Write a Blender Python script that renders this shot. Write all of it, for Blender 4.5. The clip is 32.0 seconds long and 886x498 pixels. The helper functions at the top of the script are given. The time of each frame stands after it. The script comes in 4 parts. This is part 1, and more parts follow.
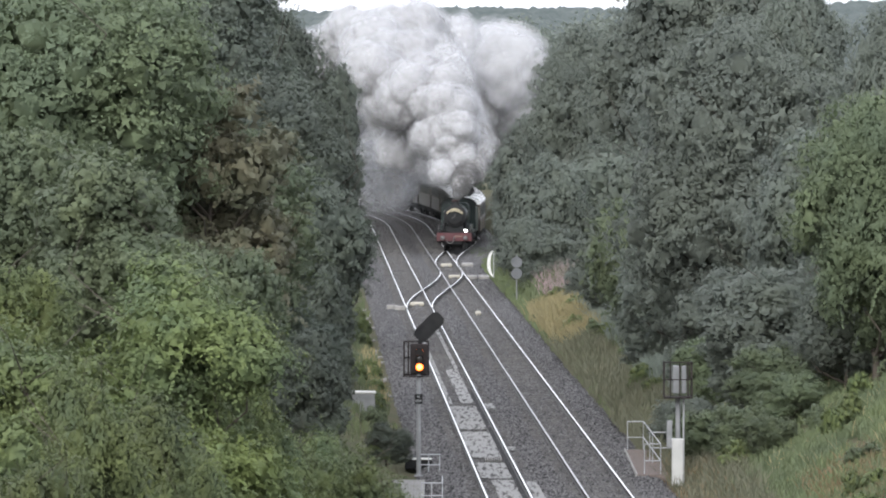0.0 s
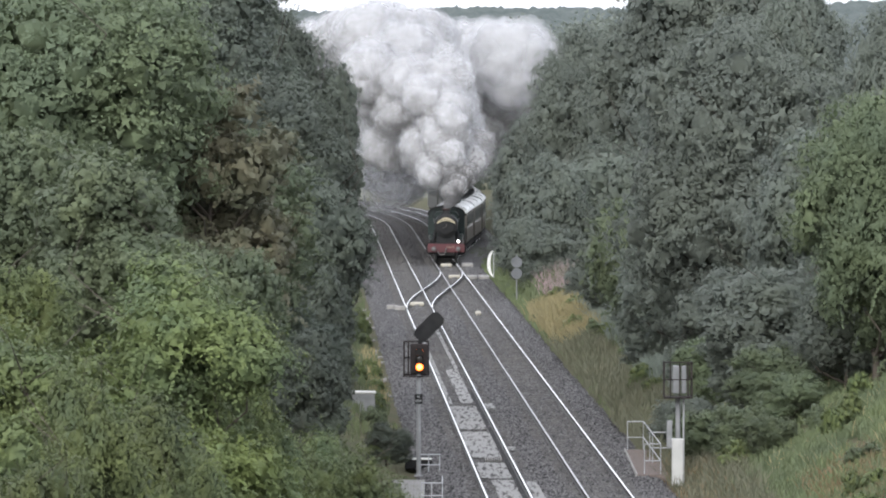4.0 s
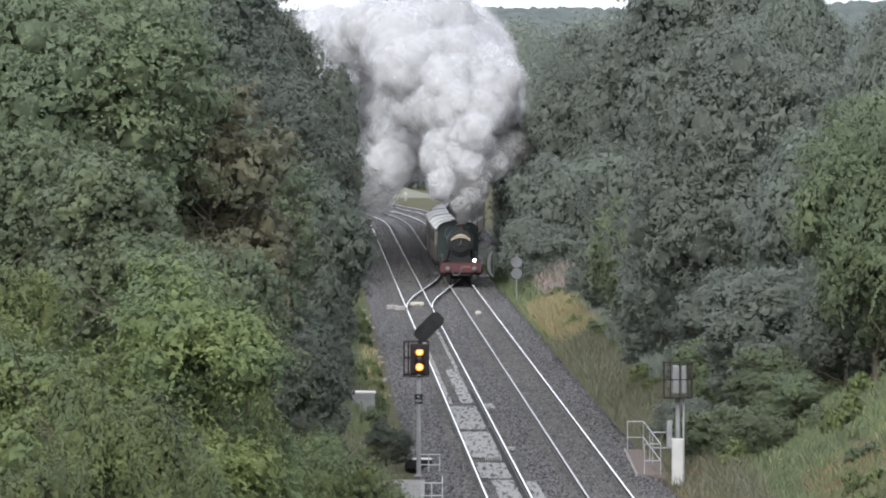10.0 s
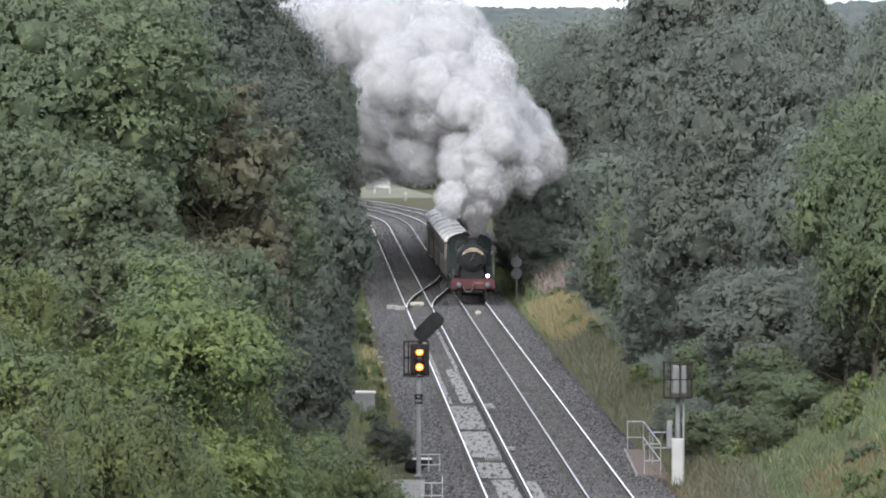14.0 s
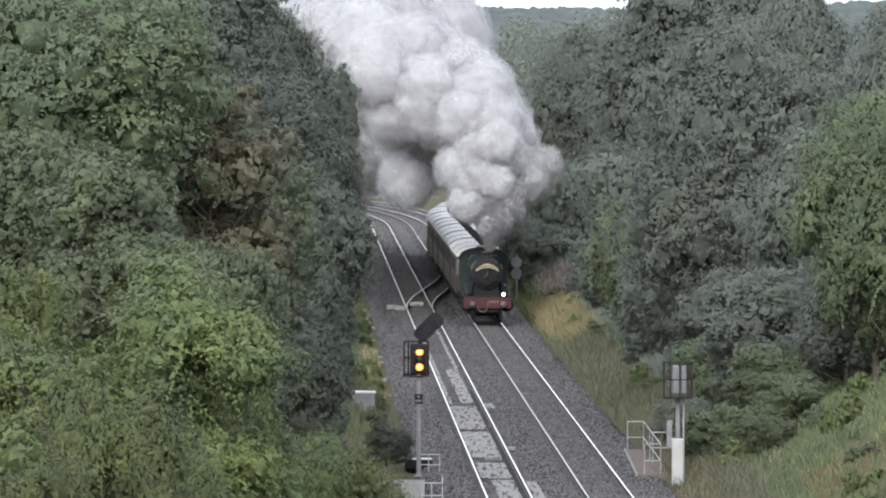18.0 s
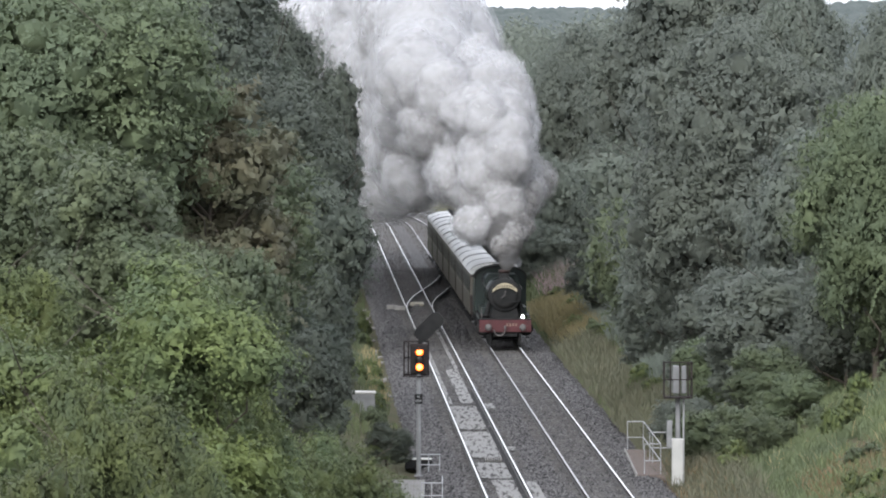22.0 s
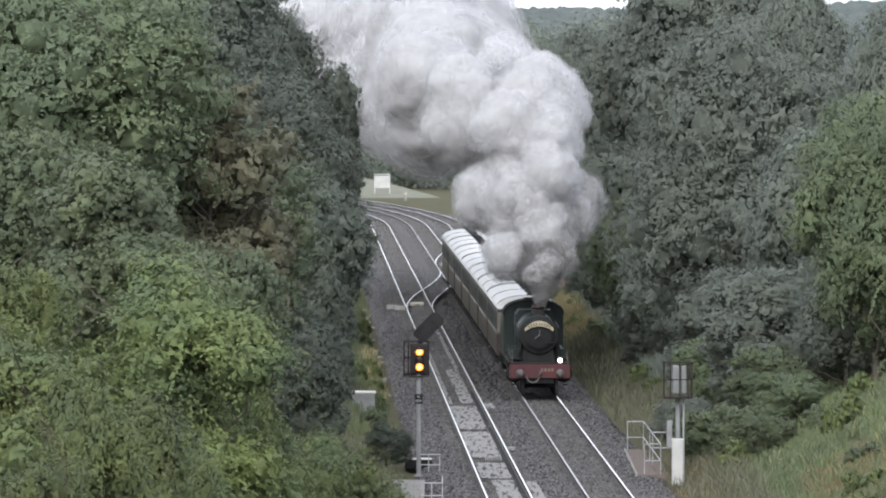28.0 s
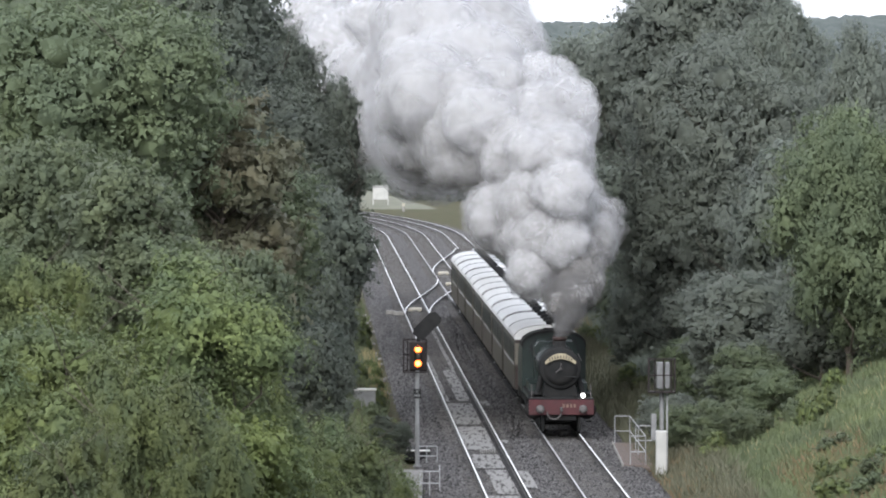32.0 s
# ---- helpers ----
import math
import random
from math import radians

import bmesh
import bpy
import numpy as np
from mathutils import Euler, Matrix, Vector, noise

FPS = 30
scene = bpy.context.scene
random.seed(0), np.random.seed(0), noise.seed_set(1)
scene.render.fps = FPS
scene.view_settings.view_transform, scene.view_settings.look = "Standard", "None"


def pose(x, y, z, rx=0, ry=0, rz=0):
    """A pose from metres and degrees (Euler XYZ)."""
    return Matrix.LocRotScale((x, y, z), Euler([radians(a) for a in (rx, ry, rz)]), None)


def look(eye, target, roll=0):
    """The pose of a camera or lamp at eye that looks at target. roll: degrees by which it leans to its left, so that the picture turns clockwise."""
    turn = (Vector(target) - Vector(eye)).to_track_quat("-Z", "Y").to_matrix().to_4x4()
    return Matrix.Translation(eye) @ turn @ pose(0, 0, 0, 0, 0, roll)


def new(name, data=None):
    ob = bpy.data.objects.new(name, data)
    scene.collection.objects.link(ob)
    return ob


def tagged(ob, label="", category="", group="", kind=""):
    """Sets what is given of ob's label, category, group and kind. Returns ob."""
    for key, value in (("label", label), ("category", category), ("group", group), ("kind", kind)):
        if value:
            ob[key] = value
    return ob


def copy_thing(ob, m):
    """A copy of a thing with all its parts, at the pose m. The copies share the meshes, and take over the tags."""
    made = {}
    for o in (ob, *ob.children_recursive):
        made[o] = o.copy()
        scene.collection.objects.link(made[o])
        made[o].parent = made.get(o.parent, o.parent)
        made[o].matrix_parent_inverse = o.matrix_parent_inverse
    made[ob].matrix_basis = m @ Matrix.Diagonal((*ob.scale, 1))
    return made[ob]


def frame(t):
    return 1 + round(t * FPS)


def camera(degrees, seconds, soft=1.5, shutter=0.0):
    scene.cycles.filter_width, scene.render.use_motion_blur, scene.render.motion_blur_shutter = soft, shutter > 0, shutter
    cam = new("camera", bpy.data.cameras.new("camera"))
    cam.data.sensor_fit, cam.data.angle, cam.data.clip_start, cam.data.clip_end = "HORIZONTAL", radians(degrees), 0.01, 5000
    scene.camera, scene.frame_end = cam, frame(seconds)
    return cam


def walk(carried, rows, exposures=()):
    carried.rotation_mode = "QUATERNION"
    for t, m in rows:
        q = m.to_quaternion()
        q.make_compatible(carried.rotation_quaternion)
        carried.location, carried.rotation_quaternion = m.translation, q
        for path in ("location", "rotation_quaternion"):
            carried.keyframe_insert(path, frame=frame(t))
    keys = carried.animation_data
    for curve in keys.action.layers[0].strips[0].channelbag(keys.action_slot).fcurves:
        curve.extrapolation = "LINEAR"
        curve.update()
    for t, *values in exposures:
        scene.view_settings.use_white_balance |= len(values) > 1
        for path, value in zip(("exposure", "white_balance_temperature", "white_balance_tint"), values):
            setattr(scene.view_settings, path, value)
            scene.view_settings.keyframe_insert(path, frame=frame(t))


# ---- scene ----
# Camera: a long lens high above the cutting, 14.8 m over the rails.
EYE = 14.8
scene.cycles.transparent_max_bounces = 40
cam = camera(6.41, 32.0, soft=2.0)


def aim(back, turn, tilt):
    return pose(0, -back, EYE, 90 - tilt, 0, -turn)


TILT = 1.395
walk(cam, [(0, aim(0, 0, TILT)), (29.0, aim(0, 0, TILT)), (29.5, aim(0, 0.006, TILT)), (30.0, aim(0, 0.014, TILT - 0.008)),
           (30.5, aim(0, 0.006, TILT - 0.010)), (31.0, aim(0, 0.008, TILT - 0.030)), (31.25, aim(0.8, 0.009, TILT - 0.044)),
           (31.5, aim(5.0, 0.014, TILT - 0.061)), (32.0, aim(17.0, 0.02, TILT - 0.102))],
     exposures=[(0, 1.12), (32, 1.12)])

# ---- light: a bright overcast sky after rain ----
world = bpy.data.worlds.new("overcast")
scene.world = world
world.use_nodes = True
wn, wl = world.node_tree.nodes, world.node_tree.links
sky = wn.new("ShaderNodeTexSky")
sky.sky_type, sky.sun_disc, sky.sun_elevation, sky.sun_rotation = "NISHITA", False, radians(30), radians(195)
grey = wn.new("ShaderNodeHueSaturation")
grey.inputs["Saturation"].default_value = 0.12
wl.new(sky.outputs[0], grey.inputs["Color"])
veil = wn.new("ShaderNodeMix")
veil.data_type = "RGBA"
veil.inputs[0].default_value = 0.8
veil.inputs[7].default_value = (6.4, 6.75, 7.65, 1)
wl.new(grey.outputs[0], veil.inputs[6])
wl.new(veil.outputs[2], wn["Background"].inputs["Color"])
wn["Background"].inputs["Strength"].default_value = 0.12
sun = new("sun", bpy.data.lights.new("sun", "SUN"))
sun.data.energy, sun.data.angle, sun.data.color = 1.5, radians(45), (1.0, 0.975, 0.945)
sun.matrix_world = look((-45, -160, 96), (0, 0, 0))


# ---- materials ----
def material(name, one, two=None, scale=6.0, rough=0.7, metal=0.0, bump=0.0, fine=0.0, vary=0.0, island=0.0, leaf=0.0, glow=0.0, spread=(0.35, 0.65), stretch=None, shine=0.5):
    """Two colours mixed by noise at two scales, with bump; vary and island shift the brightness by object and by piece."""
    m = bpy.data.materials.new(name)
    m.use_nodes = True
    n, k = m.node_tree.nodes, m.node_tree.links
    b = n["Principled BSDF"]
    b.inputs["Roughness"].default_value, b.inputs["Metallic"].default_value = rough, metal
    b.inputs["Specular IOR Level"].default_value = shine
    two = two or tuple(c * 0.75 for c in one)
    place = n.new("ShaderNodeTexCoord")
    spot = place.outputs["Object"]
    if stretch:
        squeeze = n.new("ShaderNodeMapping")
        squeeze.inputs["Scale"].default_value = stretch
        k.new(spot, squeeze.inputs["Vector"])
        spot = squeeze.outputs[0]
    coarse = n.new("ShaderNodeTexNoise")
    coarse.inputs["Scale"].default_value, coarse.inputs["Detail"].default_value = scale, 6
    k.new(spot, coarse.inputs["Vector"])
    ramp = n.new("ShaderNodeMapRange")
    ramp.inputs[1].default_value, ramp.inputs[2].default_value = spread
    k.new(coarse.outputs[0], ramp.inputs[0])
    mix = n.new("ShaderNodeMix")
    mix.data_type = "RGBA"
    mix.inputs[6].default_value, mix.inputs[7].default_value = (*one, 1), (*two, 1)
    k.new(ramp.outputs[0], mix.inputs[0])
    colour = mix.outputs[2]
    if vary or island:
        hsv = n.new("ShaderNodeHueSaturation")
        k.new(colour, hsv.inputs["Color"])
        total = None
        for amount, node, socket in ((vary, "ShaderNodeObjectInfo", "Random"), (island, "ShaderNodeNewGeometry", "Random Per Island")):
            if amount:
                src = n.new(node)
                r = n.new("ShaderNodeMapRange")
                r.inputs[3].default_value, r.inputs[4].default_value = 1 - amount, 1 + amount
                k.new(src.outputs[socket], r.inputs[0])
                if total is None:
                    total = r.outputs[0]
                else:
                    mul = n.new("ShaderNodeMath")
                    mul.operation = "MULTIPLY"
                    k.new(total, mul.inputs[0]), k.new(r.outputs[0], mul.inputs[1])
                    total = mul.outputs[0]
        k.new(total, hsv.inputs["Value"])
        if leaf and vary:
            hue = n.new("ShaderNodeMapRange")
            hue.inputs[3].default_value, hue.inputs[4].default_value = 0.495, 0.51
            src = n.new("ShaderNodeObjectInfo")
            k.new(src.outputs["Random"], hue.inputs[0]), k.new(hue.outputs[0], hsv.inputs["Hue"])
        colour = hsv.outputs[0]
    k.new(colour, b.inputs["Base Color"])
    if bump:
        grain = n.new("ShaderNodeTexNoise")
        grain.inputs["Scale"].default_value, grain.inputs["Detail"].default_value = fine or scale * 6, 8
        k.new(spot, grain.inputs["Vector"])
        bm_ = n.new("ShaderNodeBump")
        bm_.inputs["Strength"].default_value, bm_.inputs["Distance"].default_value = bump, 0.05
        k.new(grain.outputs[0], bm_.inputs["Height"]), k.new(bm_.outputs[0], b.inputs["Normal"])
    if leaf:
        tr = n.new("ShaderNodeBsdfTranslucent")
        k.new(colour, tr.inputs["Color"])
        blend = n.new("ShaderNodeMixShader")
        blend.inputs[0].default_value = leaf
        k.new(b.outputs[0], blend.inputs[1]), k.new(tr.outputs[0], blend.inputs[2])
        k.new(blend.outputs[0], n["Material Output"].inputs["Surface"])
    if glow:
        b.inputs["Emission Color"].default_value, b.inputs["Emission Strength"].default_value = (*one, 1), glow
    return m


EARTH = material("bank earth and low growth", (0.06, 0.066, 0.035), (0.085, 0.075, 0.045), 0.6, 0.95, bump=0.6, fine=3, shine=0.1)
BALLAST = material("wet granite ballast", (0.158, 0.151, 0.15), (0.014, 0.0135, 0.0135), 13, 0.8, bump=1.0, fine=30, spread=(0.38, 0.62), stretch=(1, 0.13, 1), shine=0.12)
SLURRY = material("pale slurry drying on ballast", (0.275, 0.27, 0.262), (0.045, 0.043, 0.042), 7, 0.7, bump=0.8, fine=40, spread=(0.5, 0.64), stretch=(1, 0.06, 1), shine=0.06)
CONCRETE = material("weathered concrete", (0.3, 0.29, 0.275), (0.2, 0.195, 0.185), 3, 0.85, bump=0.4, vary=0.12, shine=0.2)
SLEEPER = material("ballast-dusted concrete sleeper", (0.13, 0.125, 0.12), (0.08, 0.077, 0.075), 4, 0.85, bump=0.5, island=0.2, shine=0.1)
RAIL = material("rusty rail web", (0.04, 0.032, 0.028), (0.025, 0.022, 0.021), 5, 0.6, bump=0.2)
DARK_BALLAST = material("oil-blackened ballast", (0.035, 0.034, 0.034), (0.018, 0.018, 0.018), 12, 0.75, bump=0.8, fine=40, stretch=(1, 0.1, 1), shine=0.1)
# The sky's reflection is put into this near-white base colour.
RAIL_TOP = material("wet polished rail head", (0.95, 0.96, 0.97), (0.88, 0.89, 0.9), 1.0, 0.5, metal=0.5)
# Greyer copy for one rail: the train's shade is painted in.
RAIL_SHADED = material("damp dull rail head", (0.6, 0.6, 0.61), (0.45, 0.45, 0.46), 1.0, 0.45, metal=0.5)
GALV = material("galvanised steel", (0.42, 0.43, 0.44), (0.32, 0.33, 0.34), 5, 0.5, metal=0.3, bump=0.1)
GRAVEL = material("reddish gravel", (0.2, 0.165, 0.15), (0.13, 0.11, 0.1), 12, 0.9, bump=0.6, shine=0.1)
GREY_PAINT = material("grey painted steel", (0.24, 0.245, 0.25), (0.18, 0.185, 0.19), 3, 0.6, bump=0.1, shine=0.3)
PALE = material("grey-white painted steel", (0.44, 0.44, 0.425), (0.36, 0.36, 0.35), 1.6, 0.6, bump=0.1)
WHITE = material("white painted metal", (0.74, 0.74, 0.72), (0.6, 0.6, 0.58), 2.2, 0.5, bump=0.1)
BLACK = material("matt black paint", (0.014, 0.014, 0.015), (0.024, 0.024, 0.024), 3, 0.7, bump=0.1, shine=0.15)
CAGE = material("brown-black cage paint", (0.035, 0.028, 0.027), (0.022, 0.019, 0.019), 5, 0.7, shine=0.15)
YELLOW = material("pale yellow point casing", (0.42, 0.395, 0.32), (0.34, 0.32, 0.27), 5, 0.7, vary=0.1, shine=0.2)
BARK = material("bark", (0.085, 0.07, 0.055), (0.05, 0.042, 0.035), 5, 0.95, bump=0.8)


def leaves(name, one, two, vary=0.24, patch=7.0, clear=0.2, island=0.14, haze_sheen=0.06):
    """Leaves let some light through; an added pale sheen stands in for haze."""
    m = material(name, one, two, patch, 0.62, vary=vary, island=island, leaf=clear, shine=0.25)
    b = m.node_tree.nodes["Principled BSDF"]
    b.inputs["Sheen Weight"].default_value, b.inputs["Sheen Roughness"].default_value = haze_sheen, 0.8
    b.inputs["Sheen Tint"].default_value = (0.95, 1.0, 0.95, 1)
    return m


LEAF_HEDGE = leaves("yellow-green hedge leaves", (0.16, 0.19, 0.062), (0.08, 0.11, 0.052), 0.2, 4.0, 0.3, 0.1, 0.06)
# Haze is put into these next three leaf colours: lightened, the last greyest.
LEAF_MID = leaves("mid-green leaves", (0.143, 0.175, 0.09), (0.11, 0.141, 0.084), 0.14, 5.0, 0.4, 0.05, 0.1)
LEAF_DARK = leaves("dark green leaves", (0.113, 0.133, 0.1), (0.092, 0.111, 0.09), 0.14, 5.0, 0.4, 0.05, 0.1)
LEAF_HAZED = leaves("grey-green leaves", (0.187, 0.213, 0.172), (0.15, 0.174, 0.15), 0.1, 5.0, 0.5, 0.04, 0.15)
LEAF_RUST = leaves("rust-tinged leaves", (0.15, 0.133, 0.082), (0.118, 0.126, 0.08), 0.1, 5.0, 0.4, 0.05, 0.1)
BLADE = leaves("green bank grass", (0.122, 0.148, 0.066), (0.082, 0.104, 0.056), 0.2, 0.35)
RUSTY = leaves("rust-brown dead grass", (0.2, 0.135, 0.07), (0.135, 0.11, 0.06), 0.2, 0.5)
STRAW = leaves("dry golden grass", (0.3, 0.255, 0.13), (0.22, 0.195, 0.105), 0.2, 0.5)
SCRUB = leaves("brown dead stems", (0.115, 0.11, 0.072), (0.085, 0.09, 0.058), 0.2, 0.5)
BLOOM = leaves("pink willowherb flowers", (0.27, 0.185, 0.2), (0.19, 0.155, 0.15), 0.2, 0.5)
# The hill's haze is painted here as a paler, greyer base colour.
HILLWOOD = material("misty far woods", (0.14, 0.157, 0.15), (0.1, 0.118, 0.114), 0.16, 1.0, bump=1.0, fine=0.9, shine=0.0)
FIELD = material("far pale grass", (0.16, 0.158, 0.115), (0.11, 0.118, 0.085), 0.5, 0.95, bump=0.4)


# ---- mesh helpers ----
def mesh_object(name, bm, mat, parent=None, label="", smooth=False):
    me = bpy.data.meshes.new(name)
    bm.to_mesh(me)
    bm.free()
    me.materials.append(mat)
    if smooth:
        me.polygons.foreach_set("use_smooth", [True] * len(me.polygons))
    ob = new(name, me)
    if parent:
        ob.parent = parent
    if label:
        ob["label"] = label
    return ob


def part(name, bm, mat, parent, label="", smooth=False):
    """One mesh object under a thing or a part."""
    return mesh_object(name, bm, mat, parent, label, smooth)


def thing(name, label, category, group="", m=None):
    ob = tagged(new(name), label, category, group)
    if m is not None:
        ob.matrix_basis = m
    return ob


def raw(name, verts, faces, mat, parent=None):
    me = bpy.data.meshes.new(name)
    me.from_pydata(verts, [], faces)
    me.materials.append(mat)
    ob = new(name, me)
    if parent:
        ob.parent = parent
    return ob


def box(x0, y0, z0, x1, y1, z1, bevel=0.0, bm=None, m=None):
    """A box from corner to corner, with its edges rounded."""
    own = bmesh.new()
    bmesh.ops.create_cube(own, size=1, matrix=Matrix.LocRotScale(((x0 + x1) / 2, (y0 + y1) / 2, (z0 + z1) / 2), None, (x1 - x0, y1 - y0, z1 - z0)))
    if bevel:
        bmesh.ops.bevel(own, geom=own.edges[:], offset=bevel, segments=1, affect="EDGES")
    return merge(bm, own, m)


def merge(bm, own, m=None):
    if m is not None:
        bmesh.ops.transform(own, matrix=m, verts=own.verts)
    if bm is None:
        return own
    me = bpy.data.meshes.new("t")
    own.to_mesh(me)
    own.free()
    bm.from_mesh(me)
    bpy.data.meshes.remove(me)
    return bm


def rod(a, b, r, seg=8, r2=None, bm=None):
    """A round bar from a to b."""
    a, b = Vector(a), Vector(b)
    own = bmesh.new()
    bmesh.ops.create_cone(own, cap_ends=True, segments=seg, radius1=r, radius2=r if r2 is None else r2, depth=(b - a).length)
    m = Matrix.Translation((a + b) / 2) @ (b - a).to_track_quat("Z", "Y").to_matrix().to_4x4()
    return merge(bm, own, m)


def lathe(profile, seg=24, m=None, bm=None, closed=True):
    """Turn a profile of (radius, height) round the z axis."""
    own = bmesh.new()
    rings = []
    for r, z in profile:
        rings.append([own.verts.new((r * math.cos(math.tau * i / seg), r * math.sin(math.tau * i / seg), z)) for i in range(seg)])
    for p, q in zip(rings, rings[1:]):
        for i in range(seg):
            own.faces.new((p[i], p[(i + 1) % seg], q[(i + 1) % seg], q[i]))
    if closed:
        own.faces.new(rings[0][::-1]), own.faces.new(rings[-1])
    return merge(bm, own, m)


def prism(outline, y0, y1, bm=None, m=None):
    """An outline of (x, z) drawn from y0 to y1."""
    own = bmesh.new()
    a = [own.verts.new((x, y0, z)) for x, z in outline]
    b = [own.verts.new((x, y1, z)) for x, z in outline]
    n = len(a)
    own.faces.new(a), own.faces.new(b[::-1])
    for i in range(n):
        own.faces.new((a[i], b[i], b[(i + 1) % n], a[(i + 1) % n]))
    bmesh.ops.recalc_face_normals(own, faces=own.faces[:])
    return merge(bm, own, m)


# ---- plan: the lines of the tracks (x as a function of y), rail tops at z = 0 ----
def ease(v, a, b):
    v = min(1.0, max(0.0, (v - a) / (b - a)))
    return v * v * (3 - 2 * v)


def right_line(y):
    x = 4.73 + (315 - y) * 0.0181
    if y > 684:
        x -= 0.00047 * (min(y, 950) - 684) ** 2 + max(0.0, y - 950) * 0.25
    return x


def left_line(y):
    return right_line(y) - 3.4


def loop_line(y):
    return right_line(y) + 3.4


def train_line(y):
    return right_line(y) + 3.4 * ease(y, 560, 655)


def cross_line(y):
    return left_line(y) + 3.4 * ease(y, 462, 548)


def ground(x, y):
    """Height of the bank beside the tracks."""
    u = x - right_line(min(y, 1100.0)) + 1.7
    wide = 3.4 * ease(y, 560, 640)
    rise = 1 - ease(y, 700, 860)
    right, left = u - 4.7 - wide, -u - 4.7
    z = -0.5
    lump = noise.noise(Vector((x * 0.13, y * 0.05, 0))) * 0.7 + noise.noise(Vector((x * 0.5, y * 0.3, 3))) * 0.2
    if right > 0:
        z += rise * (min(0.34 * right + 0.011 * right * right, 6.0) + min(right, 3) / 3 * lump)
    if left > 0:
        z += (0.35 + 0.65 * rise) * (min(0.5 * left, 7.0) + min(left, 3) / 3 * lump)
    if y > 1400:
        z += 18.6 * ease(y, 1400, 2600) * (1 + 0.25 * noise.noise(Vector((x * 0.004, y * 0.001, 7))))
    return z


def sheet(name, us, ys, height, mat, kind="structure", label="", category=""):
    verts, faces = [], []
    for y in ys:
        c = right_line(min(y, 1100.0)) - 1.7
        for u in us:
            verts.append((c + u, y, height(c + u, y)))
    n = len(us)
    for j in range(len(ys) - 1):
        for i in range(n - 1):
            a = j * n + i
            faces.append((a, a + 1, a + n + 1, a + n))
    ob = raw(name, verts, faces, mat)
    ob.data.polygons.foreach_set("use_smooth", [True] * len(faces))
    return tagged(ob, label, category, kind=kind)


side = [4.7, 5.2, 5.8, 6.5, 7.3, 8.2, 9.2, 10.5, 12, 14, 16, 18.5, 21, 25, 30, 40, 60, 100, 200, 400, 800, 1600, 3000]
sheet("ground", [-v for v in side[::-1]] + [-4.2, 0, 4.2] + side,
      list(range(-200, 240, 12)) + list(range(240, 700, 5)) + list(range(700, 1000, 15)) + list(range(1000, 5001, 100)), ground, EARTH,
      label="earth and rough grass of the cutting sides", category="ground")


def bed(x, y):
    u = x - right_line(y) + 1.7
    e = min(u + 5.0, 4.9 + 3.4 * ease(y, 560, 640) - u)
    return -0.20 - 0.5 * (1 - ease(e, 0.0, 1.1)) + 0.03 * noise.noise(Vector((x * 2, y * 0.8, 0)))


def bed_sheet():
    """Rough stones: finer steps where the line is nearest."""
    verts, faces = [], []
    ys = [100 + 3.0 * i for i in range(52)]
    while ys[-1] < 950:
        ys.append(ys[-1] + (0.28 * (ys[-1] / 260) ** 2 if ys[-1] < 560 else 4.0))
    n = 120
    rng = np.random.default_rng(5)
    for y in ys:
        lo, hi = -5.0, 4.9 + 3.4 * ease(y, 560, 640)
        c = right_line(y) - 1.7
        bump_ = np.clip(rng.normal(size=n) * 0.032, -0.06, 0.07)
        for i in range(n):
            x = c + lo + (hi - lo) * i / (n - 1)
            verts.append((x, y, bed(x, y) + bump_[i]))
    for j in range(len(ys) - 1):
        for i in range(n - 1):
            a = j * n + i
            faces.append((a, a + 1, a + n + 1, a + n))
    tagged(raw("track_bed", verts, faces, BALLAST), "wet dark grey ballast under the tracks", "ballast", kind="structure")


bed_sheet()


# ---- tracks ----
def strip(line, offset, y0, y1, outline, step=3.0):
    """A profile of (x, z) drawn along a line."""
    verts, faces = [], []
    n = max(2, int((y1 - y0) / step) + 1)
    k = len(outline)
    for j in range(n):
        y = y0 + (y1 - y0) * j / (n - 1)
        x = line(y) + offset
        verts += [(x + dx, y, dz) for dx, dz in outline]
    for j in range(n - 1):
        for i in range(k):
            a, b = j * k + i, j * k + (i + 1) % k
            faces.append((a, b, b + k, a + k))
    return verts, faces


FOOT = [(-0.036, 0), (-0.036, -0.04), (-0.012, -0.05), (-0.012, -0.135), (-0.07, -0.15), (-0.07, -0.16), (0.07, -0.16), (0.07, -0.15), (0.012, -0.135), (0.012, -0.05), (0.036, -0.04), (0.036, 0)]
HEAD = [(-0.033, -0.004), (-0.03, 0.005), (0.03, 0.005), (0.033, -0.004)]


def rail(track, line, offset, y0, y1, bright=True):
    v, f = strip(line, offset, y0, y1, FOOT)
    r = raw("rail", v, f, RAIL, track)
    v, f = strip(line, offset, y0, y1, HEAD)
    top = raw("running_surface", v, f, RAIL_TOP if bright else RAIL_SHADED, r)
    top["label"] = "polished wet top of the rail, its brightness put into the colour"


